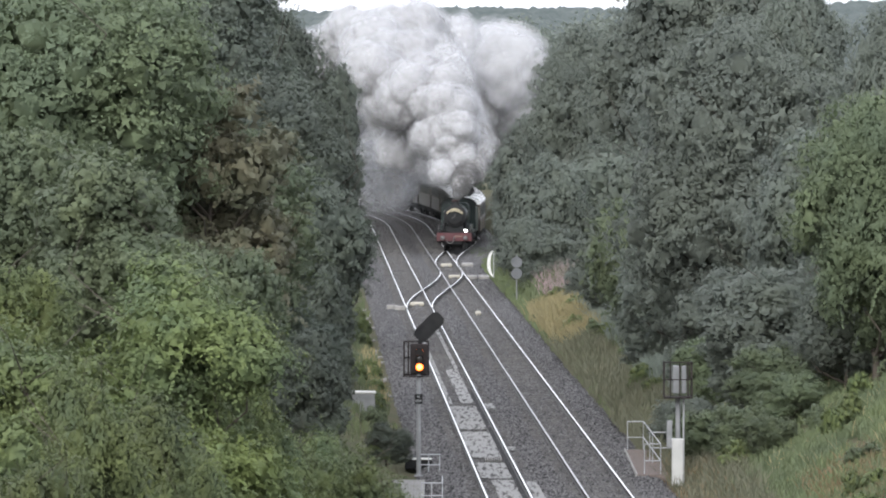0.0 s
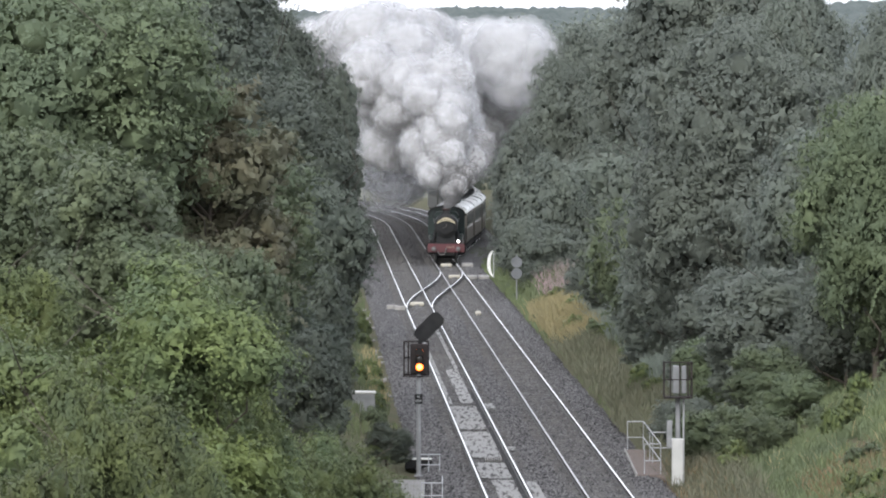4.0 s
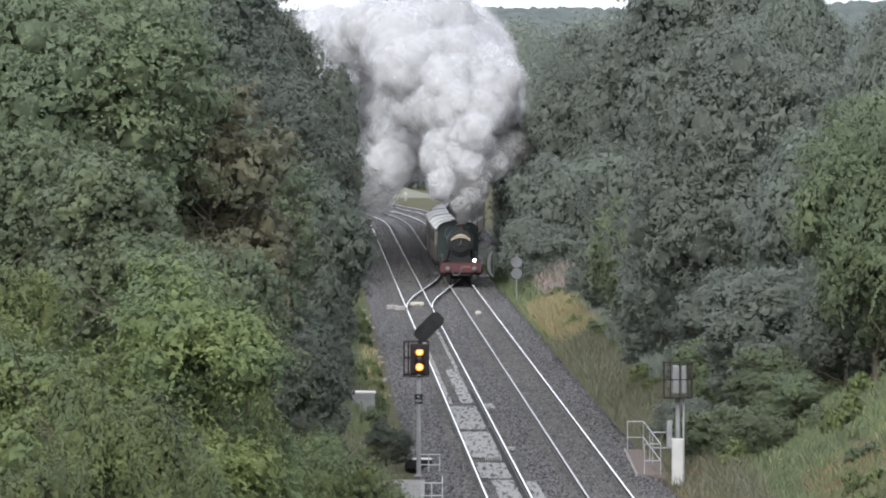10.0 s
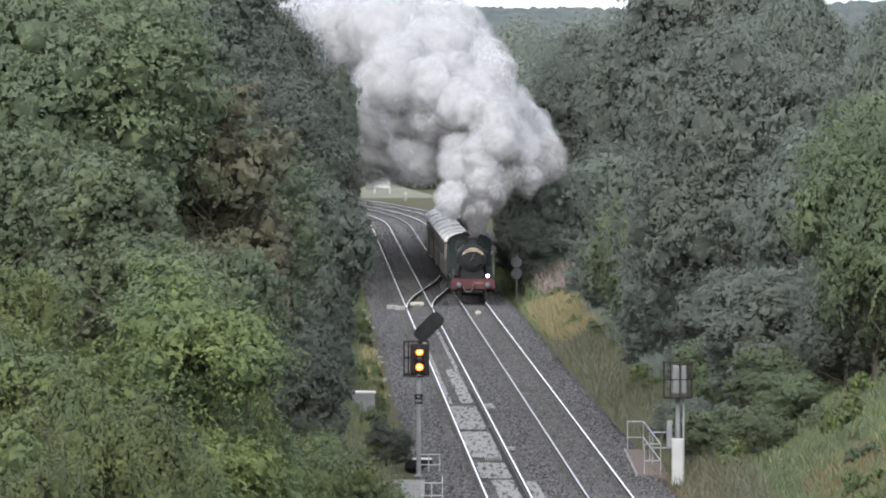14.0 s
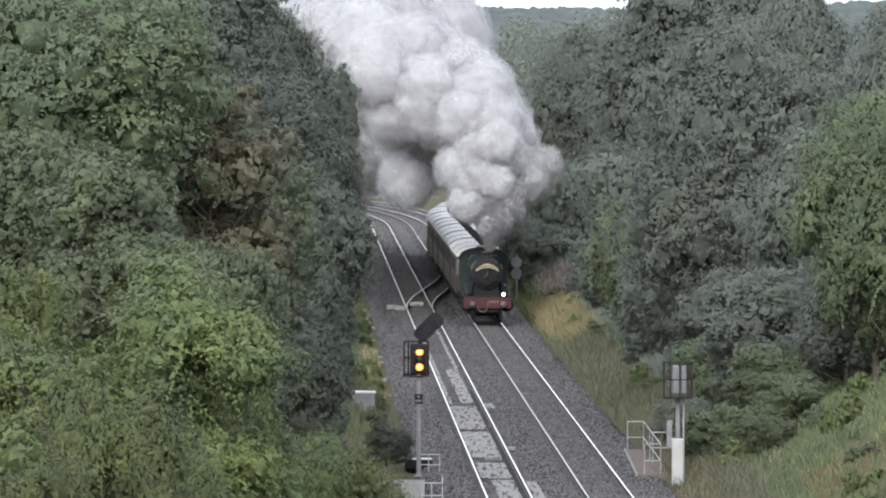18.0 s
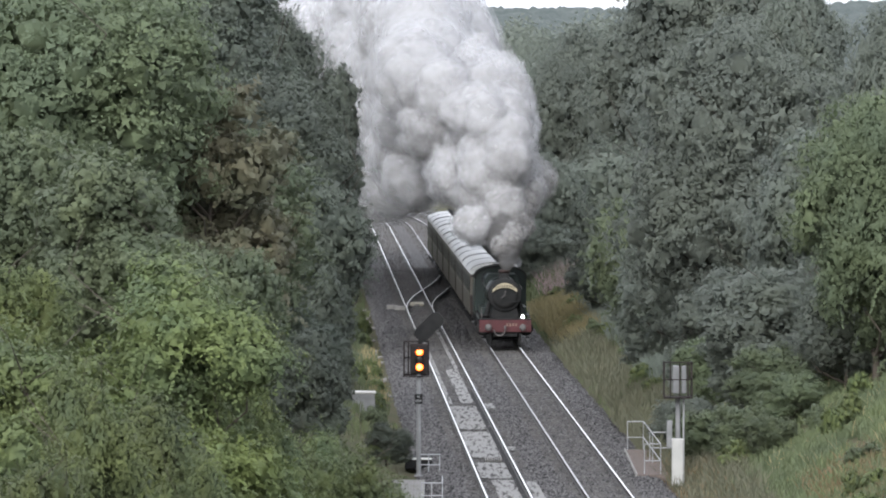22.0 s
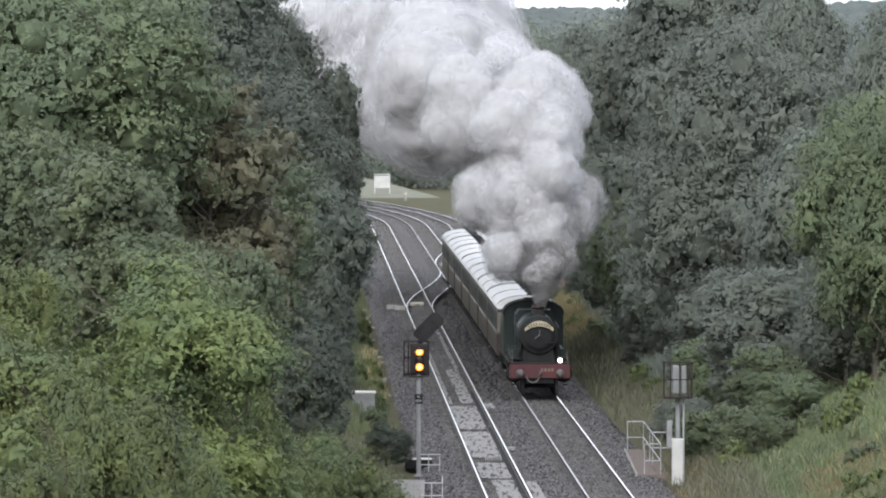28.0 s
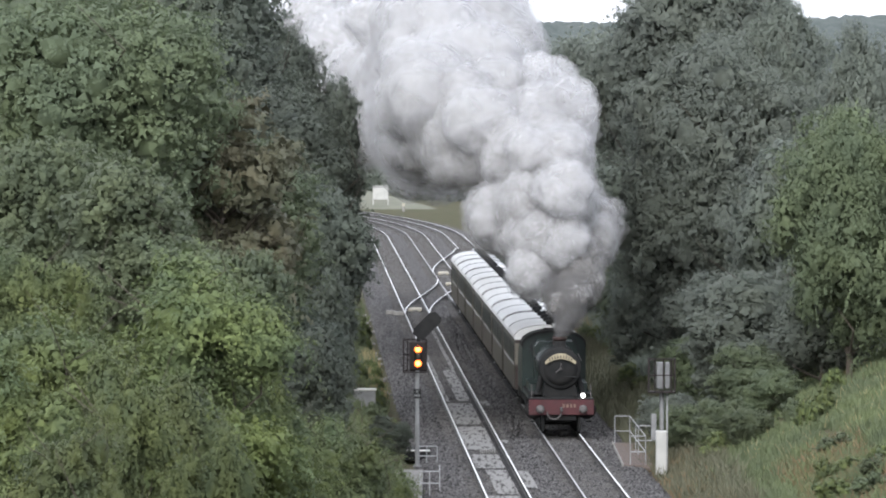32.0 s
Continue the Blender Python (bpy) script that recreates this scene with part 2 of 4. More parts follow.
def track(label, line, y0, y1, sleepers=True, bright=True):
    t = tagged(new("railway_track"), label, "track", "tracks in the cutting", "structure")
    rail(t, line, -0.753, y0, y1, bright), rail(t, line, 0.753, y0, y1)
    if sleepers:
        verts, faces = [], []
        y = y0
        while y < y1:
            x, b = line(y), len(verts)
            for dy, dz in ((-0.13, -0.30), (-0.11, -0.185), (0.11, -0.185), (0.13, -0.30)):
                verts += [(x - 1.25, y + dy, dz), (x + 1.25, y + dy, dz)]
            for i in range(3):
                faces.append((b + 2 * i, b + 2 * i + 1, b + 2 * i + 3, b + 2 * i + 2))
            faces += [(b, b + 2, b + 4, b + 6), (b + 1, b + 7, b + 5, b + 3)]
            y += 0.65
        tagged(raw("sleepers", verts, faces, SLEEPER, t), kind="stuff")
    return t


track("left-hand running line of steel rails on concrete sleepers", left_line, 100, 930)
track("right-hand running line of steel rails on concrete sleepers", right_line, 100, 930, bright=False)
track("third line beside the junction, curving away", loop_line, 640, 930)
track("crossover rails joining two running lines", cross_line, 462, 548, False)
track("turnout rails leading to the third line", train_line, 562, 642, False)

# pale slurry between the rails of the left-hand line, with ragged edges
SLABS = ((-0.66, 0.52, 294.5, 315), (-0.66, 0.5, 317, 338), (-0.1, 0.5, 341, 378), (-0.66, -0.45, 340, 430), (-0.62, 0.52, 280, 291), (-0.3, 0.52, 262, 279), (0.9, 1.3, 266, 278), (-0.7, 0.5, 240, 261), (0.88, 1.2, 300, 303), (0.9, 1.3, 336, 341), (0.35, 0.55, 378, 440))
for a, b, y0, y1 in SLABS:
    verts, faces = [], []
    steps = int((y1 - y0) / 0.5)
    for j in range(steps + 1):
        y = y0 + (y1 - y0) * j / steps
        end = min(1.0, 0.8 + min(j, steps - j) * 0.2)
        c, w = (a + b) / 2, (b - a) / 2 * end
        l, r = c - w * (1 - 0.07 * random.random()), c + w * (1 - 0.07 * random.random())
        for u in (l, (2 * l + r) / 3, (l + 2 * r) / 3, r):
            verts.append((left_line(y) + u, y, -0.155 + 0.012 * random.random()))
    for j in range(steps):
        for i in range(3):
            k = j * 4 + i
            faces.append((k, k + 1, k + 5, k + 4))
    tagged(raw("slurry_patch", verts, faces, SLURRY), "pale dried slurry lying between rusty rails", "slurry", kind="structure")

v, f = strip(left_line, 0.64, 240, 352, [(-0.1, -0.15), (0.08, -0.15), (0.08, -0.19), (-0.1, -0.19)])
tagged(raw("oily_strip", v, f, DARK_BALLAST), "near-black ballast strip along the inside of the rail", "ballast", kind="structure")
grate = tagged(new("drain_grating"), "pale ribbed drain grating between the rails", "grating")
grate.location = (left_line(292.5) + 0.12, 292.5, -0.16)
for i in range(8):
    part("rib", box(-0.3 + i * 0.08, -1.0, 0, -0.26 + i * 0.08, 1.0, 0.08, 0.01), CONCRETE, grate)
part("tray", box(-0.34, -1.1, -0.03, 0.34, 1.1, 0.01), BLACK, grate)

# ---- trees and growth ----
def swell(d, c):
    """Uneven radius of a lump in the directions d."""
    return 1 + 0.2 * np.sin(d[:, 0] * 6 + c[0] * 90) * np.sin(d[:, 1] * 5 + c[1] * 90) + 0.16 * np.sin(d[:, 2] * 7 + c[2] * 90)


def crown_mesh(name, seed, lumps, count, size, mat, wide=0.6, base=0.06, droop=0.0, sprays=700, reach_out=0.09, rough=0.3, each=9, shallow=0.72, filled=(0.4, 0.6)):
    """A crown for a tree one metre high: leaves on small lumps that sit on large ones, with gaps between."""
    rng = np.random.default_rng(seed)

    def unit(d):
        return d / np.maximum(np.linalg.norm(d, axis=1), 1e-6)[:, None]

    def ways(k):
        return unit(rng.normal(size=(k, 3)))

    half = np.array([wide / 2, wide / 2, (1 - base) / 2])
    big = ways(lumps) * rng.uniform(0.4, 0.82, lumps)[:, None]
    size_big = rng.uniform(0.24, 0.42, lumps)
    from_big = ways(lumps * each)
    cs = np.repeat(big * half, each, axis=0) + from_big * (np.repeat(size_big, each) * wide * 0.62 * rng.uniform(0.7, 1.05, lumps * each))[:, None]
    rs = np.repeat(size_big, each) * wide * rng.uniform(0.26, 0.52, len(cs))
    outward = unit(cs / half)
    # sprigs on the skin of each lump, each with a tuft of leaves
    tuft = 14
    share = np.maximum(3, rs ** 2 / np.sum(rs ** 2) * count * 2.4 / tuft).astype(int)
    mids, nor, soft, span = [], [], [], []
    for i, (c, r, k, fb, ow) in enumerate(zip(cs, rs, share, from_big, outward)):
        d = ways(k)
        d[:, 2] = np.where(rng.random(k) < 0.45, np.abs(d[:, 2]), d[:, 2])
        reach = np.where(rng.random(k) < 0.12, rng.uniform(1.0, 1.4, k), rng.uniform(shallow, 1.05, k))
        p = c + d * (r * swell(d, c) * reach)[:, None]
        gap = np.linalg.norm(p[:, None, :] - cs[None], axis=2) / rs[None]
        gap[:, i] = 9.0
        keep = np.sum(gap < 0.55, axis=1) < 1
        mids.append(p[keep]), nor.append(d[keep]), soft.append((d * 0.5 + fb * 0.25 + ow * 0.25)[keep]), span.append(np.full(int(keep.sum()), r))
    mids, nor, soft, span = np.concatenate(mids), np.concatenate(nor), np.concatenate(soft), np.concatenate(span)
    order = rng.permutation(len(mids))[: count // tuft]
    puff = ways(len(order) * tuft)
    wide_tuft = np.minimum(span[order] * rng.uniform(0.2, 0.42, len(order)), size * 4.0)
    pts = np.repeat(mids[order], tuft, axis=0) + puff * np.array([1, 1, 0.7]) * (np.repeat(wide_tuft, tuft) * rng.uniform(0.35, 1.0, len(puff)))[:, None]
    nor = np.repeat(nor[order], tuft, axis=0) * 0.6 + puff * 0.6
    soft = np.repeat(soft[order], tuft, axis=0) + puff * 0.55
    each_spray = 24
    pick = rng.permutation(len(pts))
    root = pick[:sprays]
    pick = pick[: max(count - sprays * each_spray, count // 3)]
    # arching sprays of leaves that stand out of the lumps
    u = np.tile(np.linspace(0.0, 1.0, each_spray), len(root))[:, None]
    long = np.repeat(rng.uniform(0.35, 1.0, len(root)) * reach_out, each_spray)[:, None]
    aim_at = nor[root] + np.array([0, 0, 0.55]) + rng.normal(size=(len(root), 3)) * 0.35
    aim_at = np.repeat(unit(aim_at), each_spray, axis=0)
    twig = np.repeat(pts[root], each_spray, axis=0) + aim_at * long * u + np.array([0, 0, -0.55]) * long * u ** 2
    twig += rng.normal(size=twig.shape) * size * (0.75 - 0.5 * u)
    lay = np.array([0, 0, 0.5]) + np.repeat(soft[root], each_spray, axis=0) * 0.8
    pts, nor, soft = np.concatenate([pts[pick], twig]), np.concatenate([nor[pick], lay]), np.concatenate([soft[pick], lay])
    k = len(pts)
    lift = np.array([0, 0, base + half[2]])

    def settle(p):
        q = p + lift
        q[:, 2] -= droop * (p[:, 0] ** 2 + p[:, 1] ** 2) / wide
        return q

    # the shaded leaves inside each lump
    inner = 70
    core_n = ways(len(cs) * inner)
    mid = np.repeat(cs, inner, axis=0) + core_n * (np.repeat(rs, inner) * rng.uniform(0.6, 0.96, len(core_n)))[:, None]
    wide_leaf = (np.minimum(np.repeat(rs, inner) * 0.22, size * 1.7))[:, None]
    flat = unit(core_n + rng.normal(size=core_n.shape) * 0.5)
    e1 = unit(np.cross(flat, rng.normal(size=core_n.shape)))
    e2 = np.cross(flat, e1)
    core = settle(np.stack([mid - e1 * wide_leaf, mid + e1 * wide_leaf * 0.6 - e2 * wide_leaf, mid + e1 * wide_leaf * 0.6 + e2 * wide_leaf], axis=1).reshape(-1, 3))
    core_faces = np.arange(3 * k, 3 * k + len(core)).reshape(-1, 3)
    ball = bmesh.new()
    bmesh.ops.create_icosphere(ball, subdivisions=1, radius=1)
    ico = np.array([v.co[:] for v in ball.verts])
    tri = np.array([[v.index for v in f.verts] for f in ball.faces])
    ball.free()
    hull_n = np.tile(ico, (len(cs), 1))
    hull_r = np.concatenate([swell(ico, c) * r for c, r in zip(cs, rs)])
    hull = settle(np.repeat(cs, len(ico), axis=0) + hull_n * (hull_r * rng.uniform(*filled, len(hull_n)))[:, None])
    hull_faces = 3 * k + len(core) + np.repeat(np.arange(len(cs)) * len(ico), len(tri))[:, None] + np.tile(tri, (len(cs), 1))
    core, core_faces = np.concatenate([core, hull]), np.concatenate([core_faces, hull_faces])
    core_soft = np.repeat(core_n * 0.6 + np.repeat(from_big * 0.3 + outward * 0.3, inner, axis=0), 3, axis=0)
    core_soft = np.concatenate([core_soft, hull_n + np.repeat(outward * 0.4, len(ico), axis=0)])
    pos = settle(pts)
    soft = unit(soft + np.array([0, 0, 0.12]) + rng.normal(size=(k, 3)) * rough * 0.5)
    n = unit(unit(nor) + soft * 0.8 + rng.normal(size=(k, 3)) * rough)
    t = unit(np.cross(n, rng.normal(size=(k, 3))))
    b = np.cross(n, t)
    ln = (size * rng.uniform(0.6, 1.35, k))[:, None]
    leaf = np.stack([pos - t * ln * 0.55 - b * ln * 0.36, pos + t * ln * 0.8 + n * ln * 0.1, pos - t * ln * 0.3 + b * ln * 0.5], axis=1).reshape(-1, 3)
    faces = np.concatenate([np.arange(3 * k).reshape(-1, 3), core_faces])
    me = bpy.data.meshes.new(name)
    me.vertices.add(3 * k + len(core)), me.loops.add(3 * len(faces)), me.polygons.add(len(faces))
    me.vertices.foreach_set("co", np.concatenate([leaf, core]).ravel())
    me.loops.foreach_set("vertex_index", faces.ravel().astype(np.int32))
    me.polygons.foreach_set("loop_start", np.arange(0, 3 * len(faces), 3, dtype=np.int32))
    me.polygons.foreach_set("use_smooth", np.ones(len(faces), dtype=bool))
    me.update(calc_edges=True)
    # leaves shade with the lump that they clothe
    me.normals_split_custom_set_from_vertices(np.concatenate([np.repeat(soft, 3, axis=0), unit(core_soft)]))
    me.materials.append(mat)
    return me


def trunk_mesh(seed, thick=0.02):
    """A tapered, leaning trunk with limbs, for a tree one metre high."""
    rng = random.Random(seed)
    bm = bmesh.new()
    p, r = Vector((0, 0, -0.04)), thick
    spine = [(p.copy(), r)]
    for i in range(6):
        q = p + Vector((rng.uniform(-0.03, 0.03), rng.uniform(-0.03, 0.03), 0.13))
        rod(p, q, r, 7, r * 0.8, bm)
        p, r = q, r * 0.8
        spine.append((p.copy(), r))
    for q, r in spine[1:]:
        for j in range(3):
            a = rng.uniform(0, math.tau)
            d = Vector((math.cos(a), math.sin(a), rng.uniform(0.3, 0.9))) * rng.uniform(0.15, 0.32)
            rod(q, q + d, r * 0.6, 5, r * 0.25, bm)
            rod(q + d, q + d + Vector((d.y * 0.4, -d.x * 0.4, d.z * 0.7)), r * 0.25, 4, r * 0.1, bm)
    return bm


KINDS = {}


def tree_kind(key, name, label, category, seed, lumps, count, size, mat, **more):
    t = thing(name, label, category)
    part("trunk", trunk_mesh(seed), BARK, t)
    c = new("crown", crown_mesh("crown", seed, lumps, count, size, mat, **more))
    c.parent = t
    KINDS[key] = (t, name)


tree_kind("hedge", "hedge_tree", "bushy yellow-green hawthorn on the cutting side", "tree", 11, 16, 100000, 0.0092, LEAF_HEDGE, wide=0.72, base=0.0, droop=0.1, sprays=1300, reach_out=0.14)
tree_kind("hedge2", "hedge_tree", "bushy light green shrub with arching sprays", "tree", 12, 18, 100000, 0.0092, LEAF_HEDGE, wide=0.66, base=0.0, droop=0.2, sprays=1400, reach_out=0.16)
tree_kind("mid", "broadleaf_tree", "leafy mid-green tree above the railway", "tree", 21, 28, 50000, 0.0118, LEAF_MID, wide=0.7, shallow=0.82, filled=(0.3, 0.45))
tree_kind("mid2", "broadleaf_tree", "dense green tree rising from the bank", "tree", 22, 24, 50000, 0.0118, LEAF_MID, wide=0.66, shallow=0.82, filled=(0.3, 0.45))
tree_kind("dark", "broadleaf_tree", "dark green tree overhanging the line", "tree", 31, 28, 50000, 0.0118, LEAF_DARK, wide=0.6, base=0.02, shallow=0.82, filled=(0.3, 0.45))
tree_kind("dark2", "broadleaf_tree", "tall dark green tree", "tree", 32, 23, 50000, 0.0118, LEAF_DARK, wide=0.56, shallow=0.82, filled=(0.3, 0.45))
tree_kind("far", "broadleaf_tree", "distant tree, leaves greyed for haze", "tree", 41, 25, 42000, 0.0125, LEAF_HAZED, wide=0.66, base=0.02, shallow=0.88, filled=(0.32, 0.48))
tree_kind("far2", "broadleaf_tree", "broad tree on the far bank, haze in its leaf colour", "tree", 42, 21, 42000, 0.0125, LEAF_HAZED, wide=0.72, base=0.02, shallow=0.88, filled=(0.32, 0.48))
tree_kind("tall", "broadleaf_tree", "tall leafy green tree above the cutting", "tree", 61, 44, 105000, 0.0086, LEAF_MID, wide=0.62, shallow=0.82, filled=(0.3, 0.45))
tree_kind("tall_dark", "broadleaf_tree", "tall dark green tree above the cutting", "tree", 62, 44, 105000, 0.0086, LEAF_DARK, wide=0.56, shallow=0.82, filled=(0.3, 0.45))
tree_kind("tall_far", "broadleaf_tree", "large tree on the bank, haze in its leaf colour", "tree", 63, 46, 105000, 0.0086, LEAF_HAZED, wide=0.66, shallow=0.88, filled=(0.32, 0.48))
tree_kind("rust", "broadleaf_tree", "tree with rust-tinged leaves", "tree", 51, 21, 30000, 0.0118, LEAF_RUST, wide=0.5)
tree_kind("weed", "bush", "low leafy weeds on the bank", "bush", 71, 9, 2000, 0.05, LEAF_HEDGE, wide=1.3, base=0.0, sprays=60, reach_out=0.3, each=5)
tree_kind("weed2", "bush", "low green shrub on the bank", "bush", 72, 9, 2000, 0.05, LEAF_MID, wide=1.2, base=0.0, sprays=60, reach_out=0.3, each=5)
SPREAD = {"weed": 1.3, "weed2": 1.2, "hedge": 0.72, "hedge2": 0.66, "mid": 0.7, "mid2": 0.66, "dark": 0.6, "dark2": 0.56, "far": 0.66, "far2": 0.72, "rust": 0.5, "tall": 0.62, "tall_dark": 0.56, "tall_far": 0.66}
used = set()


def plant(rows, keys, group):
    """Rows of x, y, height of the top, width; each tree stands on the ground."""
    rng = random.Random(len(rows) * 7 + len(group))
    for i, (x, y, top, wide, *kind) in enumerate(rows):
        key = kind[0] if kind else keys[i % len(keys)]
        z = ground(x, y) - 0.1
        flat = min(max(wide * 1.05 / SPREAD[key], (top - z) * 0.5), (top - z) * 1.5)
        m = pose(x, y, z, 0, 0, rng.uniform(0, 360)) @ Matrix.Diagonal((flat, flat, top - z, 1))
        if key in used:
            t = copy_thing(KINDS[key][0], m)
            t.matrix_basis = m
        else:
            used.add(key)
            t = KINDS[key][0]
            t.matrix_basis = m
        t["group"] = group


NEAR_LEFT = (
    (-7.8, 150, 10.2, 4.5), (-5.9, 150, 8.5, 2.8), (-10.1, 175, 11.3, 3.8), (-6.8, 178, 10.5, 4.8), (-5.55, 182, 9.4, 2.3), (-3.95, 180, 6.6, 2.5),
    (-2.6, 186, 6.1, 3.1), (-3.2, 184, 6.2, 2.8), (-2.15, 188, 5.3, 2.6), (-2.9, 205, 5.2, 2.6), (-1.8, 200, 4.2, 2.2), (-6.7, 140, 9.4, 2.0), (-7.1, 130, 8.7, 2.4), (-4.7, 145, 7.6, 1.7))
MID_LEFT = (
    (-5.5, 290, 10.7, 4.4, "dark"), (-7.2, 320, 13.0, 6.4, "tall_dark"), (-8.8, 270, 12.9, 6.8, "tall"), (-12.6, 260, 18.4, 8.4, "tall"), (-10.7, 330, 19.0, 7.5, "tall_dark"),
    (-6.3, 420, 13.4, 3.3, "dark"), (-8.0, 400, 15.9, 4.9, "tall_dark"), (-16.2, 300, 20.5, 7.4, "tall"), (-5.0, 275, 5.8, 2.2, "dark"), (-2.0, 288, 1.5, 1.9, "dark2"), (-6.9, 232, 9.7, 3.6, "mid"),
    (-9.8, 235, 11.4, 5.0, "mid2"), (-4.6, 250, 6.3, 2.5, "dark2"), (-4.3, 262, 4.1, 1.8, "dark2"), (-4.6, 287, 6.8, 2.4, "dark"), (-13.1, 240, 13.1, 4.5, "mid"),
    (-8.0, 262, 13.6, 4.6, "rust"))
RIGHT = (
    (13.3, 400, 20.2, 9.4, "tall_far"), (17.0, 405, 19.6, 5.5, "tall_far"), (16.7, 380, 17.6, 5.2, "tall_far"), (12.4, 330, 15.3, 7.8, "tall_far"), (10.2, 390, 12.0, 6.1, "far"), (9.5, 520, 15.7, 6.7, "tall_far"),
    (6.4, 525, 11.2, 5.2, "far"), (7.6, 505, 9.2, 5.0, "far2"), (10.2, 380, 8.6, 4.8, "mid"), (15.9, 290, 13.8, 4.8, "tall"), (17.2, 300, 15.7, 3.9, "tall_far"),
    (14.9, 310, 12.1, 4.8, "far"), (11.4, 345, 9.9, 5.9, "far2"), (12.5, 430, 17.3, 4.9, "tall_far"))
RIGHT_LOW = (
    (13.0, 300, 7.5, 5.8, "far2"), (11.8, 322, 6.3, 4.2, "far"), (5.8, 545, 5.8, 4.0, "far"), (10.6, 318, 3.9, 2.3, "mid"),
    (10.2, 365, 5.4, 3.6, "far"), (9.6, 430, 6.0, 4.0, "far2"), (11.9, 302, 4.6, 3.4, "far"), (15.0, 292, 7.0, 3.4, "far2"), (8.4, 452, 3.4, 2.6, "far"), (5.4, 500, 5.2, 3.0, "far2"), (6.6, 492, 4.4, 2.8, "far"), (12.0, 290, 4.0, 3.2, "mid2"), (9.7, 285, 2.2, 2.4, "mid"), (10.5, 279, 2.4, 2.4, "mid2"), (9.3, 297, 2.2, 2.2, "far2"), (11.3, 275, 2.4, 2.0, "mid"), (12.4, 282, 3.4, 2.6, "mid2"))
plant(NEAR_LEFT, ("hedge", "hedge2"), "shrubs on the near bank")
plant(MID_LEFT, ("dark",), "trees on the left bank")
plant(RIGHT, ("mid",), "trees on the right bank")
plant(RIGHT_LOW, ("mid",), "bushes on the right bank")
scatter = random.Random(12)
weeds = []
for i in range(44):
    y = scatter.uniform(236, 340) if i < 20 else scatter.uniform(340, 560)
    x = right_line(y) + (scatter.uniform(4.6, 12.5) if y < 330 else scatter.uniform(3.6, 5.4))
    weeds.append((x, y, ground(x, y) + scatter.uniform(0.45, 1.1), scatter.uniform(0.7, 1.6)))
for i in range(16):
    y = scatter.uniform(292, 460)
    x = left_line(y) - scatter.uniform(3.3, 4.6)
    weeds.append((x, y, ground(x, y) + scatter.uniform(0.4, 0.8), scatter.uniform(0.6, 1.1)))
plant(weeds, ("weed", "weed2", "weed"), "weeds on the banks")


# ---- grass on the banks ----
def tufts(name, label, category, mat, spots, seed, tall, blade=0.03, lean=0.5):
    """Blades in tufts; spots is a function that draws a place (x, y) from a random source, or None."""
    rng = random.Random(seed)
    verts, faces = [], []
    for x, y, n in spots(rng):
        z = ground(x, y)
        for _ in range(n):
            a, h = rng.uniform(0, math.tau), tall * rng.uniform(0.5, 1.25)
            bx, by = x + rng.uniform(-0.25, 0.25), y + rng.uniform(-0.4, 0.4)
            lx, ly = math.cos(a) * h * lean * rng.random(), math.sin(a) * h * lean * rng.random()
            w = blade * rng.uniform(0.6, 1.3)
            i = len(verts)
            verts += [(bx - w, by, z - 0.05), (bx + w, by, z - 0.05), (bx + lx * 0.5 + w * 0.7, by + ly * 0.5, z + h * 0.65), (bx + lx * 0.5 - w * 0.7, by + ly * 0.5, z + h * 0.65), (bx + lx, by + ly, z + h)]
            faces += [(i, i + 1, i + 2, i + 3), (i + 3, i + 2, i + 4)]
    return tagged(raw(name, verts, faces, mat), label, category, kind="stuff")


def band(y0, y1, e0, e1, count, n, side=1):
    """Tufts between y0 and y1, e0 to e1 metres out from the right-hand (or, with side -1, the left-hand) line."""
    def draw(rng):
        for _ in range(count):
            y = rng.uniform(y0, y1)
            e = rng.uniform(e0, e1)
            x = right_line(y) + e if side > 0 else left_line(y) - e
            if noise.noise(Vector((x * 0.4, y * 0.12, 5))) > -0.45:
                yield x, y, n
    return draw


tufts("bank_grass", "green rough grass on the cutting side", "grass", BLADE, band(228, 330, 3.6, 14, 13000, 6), 1, 0.32, 0.018, 1.3)
tufts("verge_grass", "low green grass at the foot of the bank", "grass", BLADE, band(330, 620, 2.8, 5.4, 2200, 6), 2, 0.35, 0.03, 0.9)
tufts("rusty_grass", "rust-brown seeding grass near the cabinet", "grass", RUSTY, band(232, 300, 2.7, 4.4, 1100, 6), 12, 0.42, 0.016, 1.3)
tufts("bramble_patch", "dull brown stems among the bank grass", "brush", RUSTY, band(228, 262, 6.2, 9.0, 500, 5), 13, 0.38, 0.016, 1.3)
tufts("pale_grass", "pale seeding grass among the green", "grass", STRAW, band(255, 330, 5.0, 13, 300, 3), 8, 0.45, 0.014, 1.2)
# Brush added to lighten the dark bank, with haze in its leaf colour.
tufts("bank_brush", "tall pale brush added to lighten the shaded bank", "brush", LEAF_HAZED, band(325, 475, 5.2, 10.5, 2600, 6), 10, 0.9, 0.04, 0.9)
tufts("dry_grass", "tall golden dry grass at the trackside", "grass", STRAW, band(410, 465, 3.1, 5.4, 800, 10), 3, 0.9, 0.025, 0.8)
tufts("scrub", "brown seeding stems and dead grass on the bank", "scrub", SCRUB, band(250, 420, 2.75, 5.0, 1900, 6), 4, 0.7, 0.022, 1.0)
tufts("willowherb", "pink flowering willowherb on the bank", "flowers", BLOOM, band(468, 560, 4.4, 6.6, 420, 7), 5, 1.3, 0.03, 0.9)
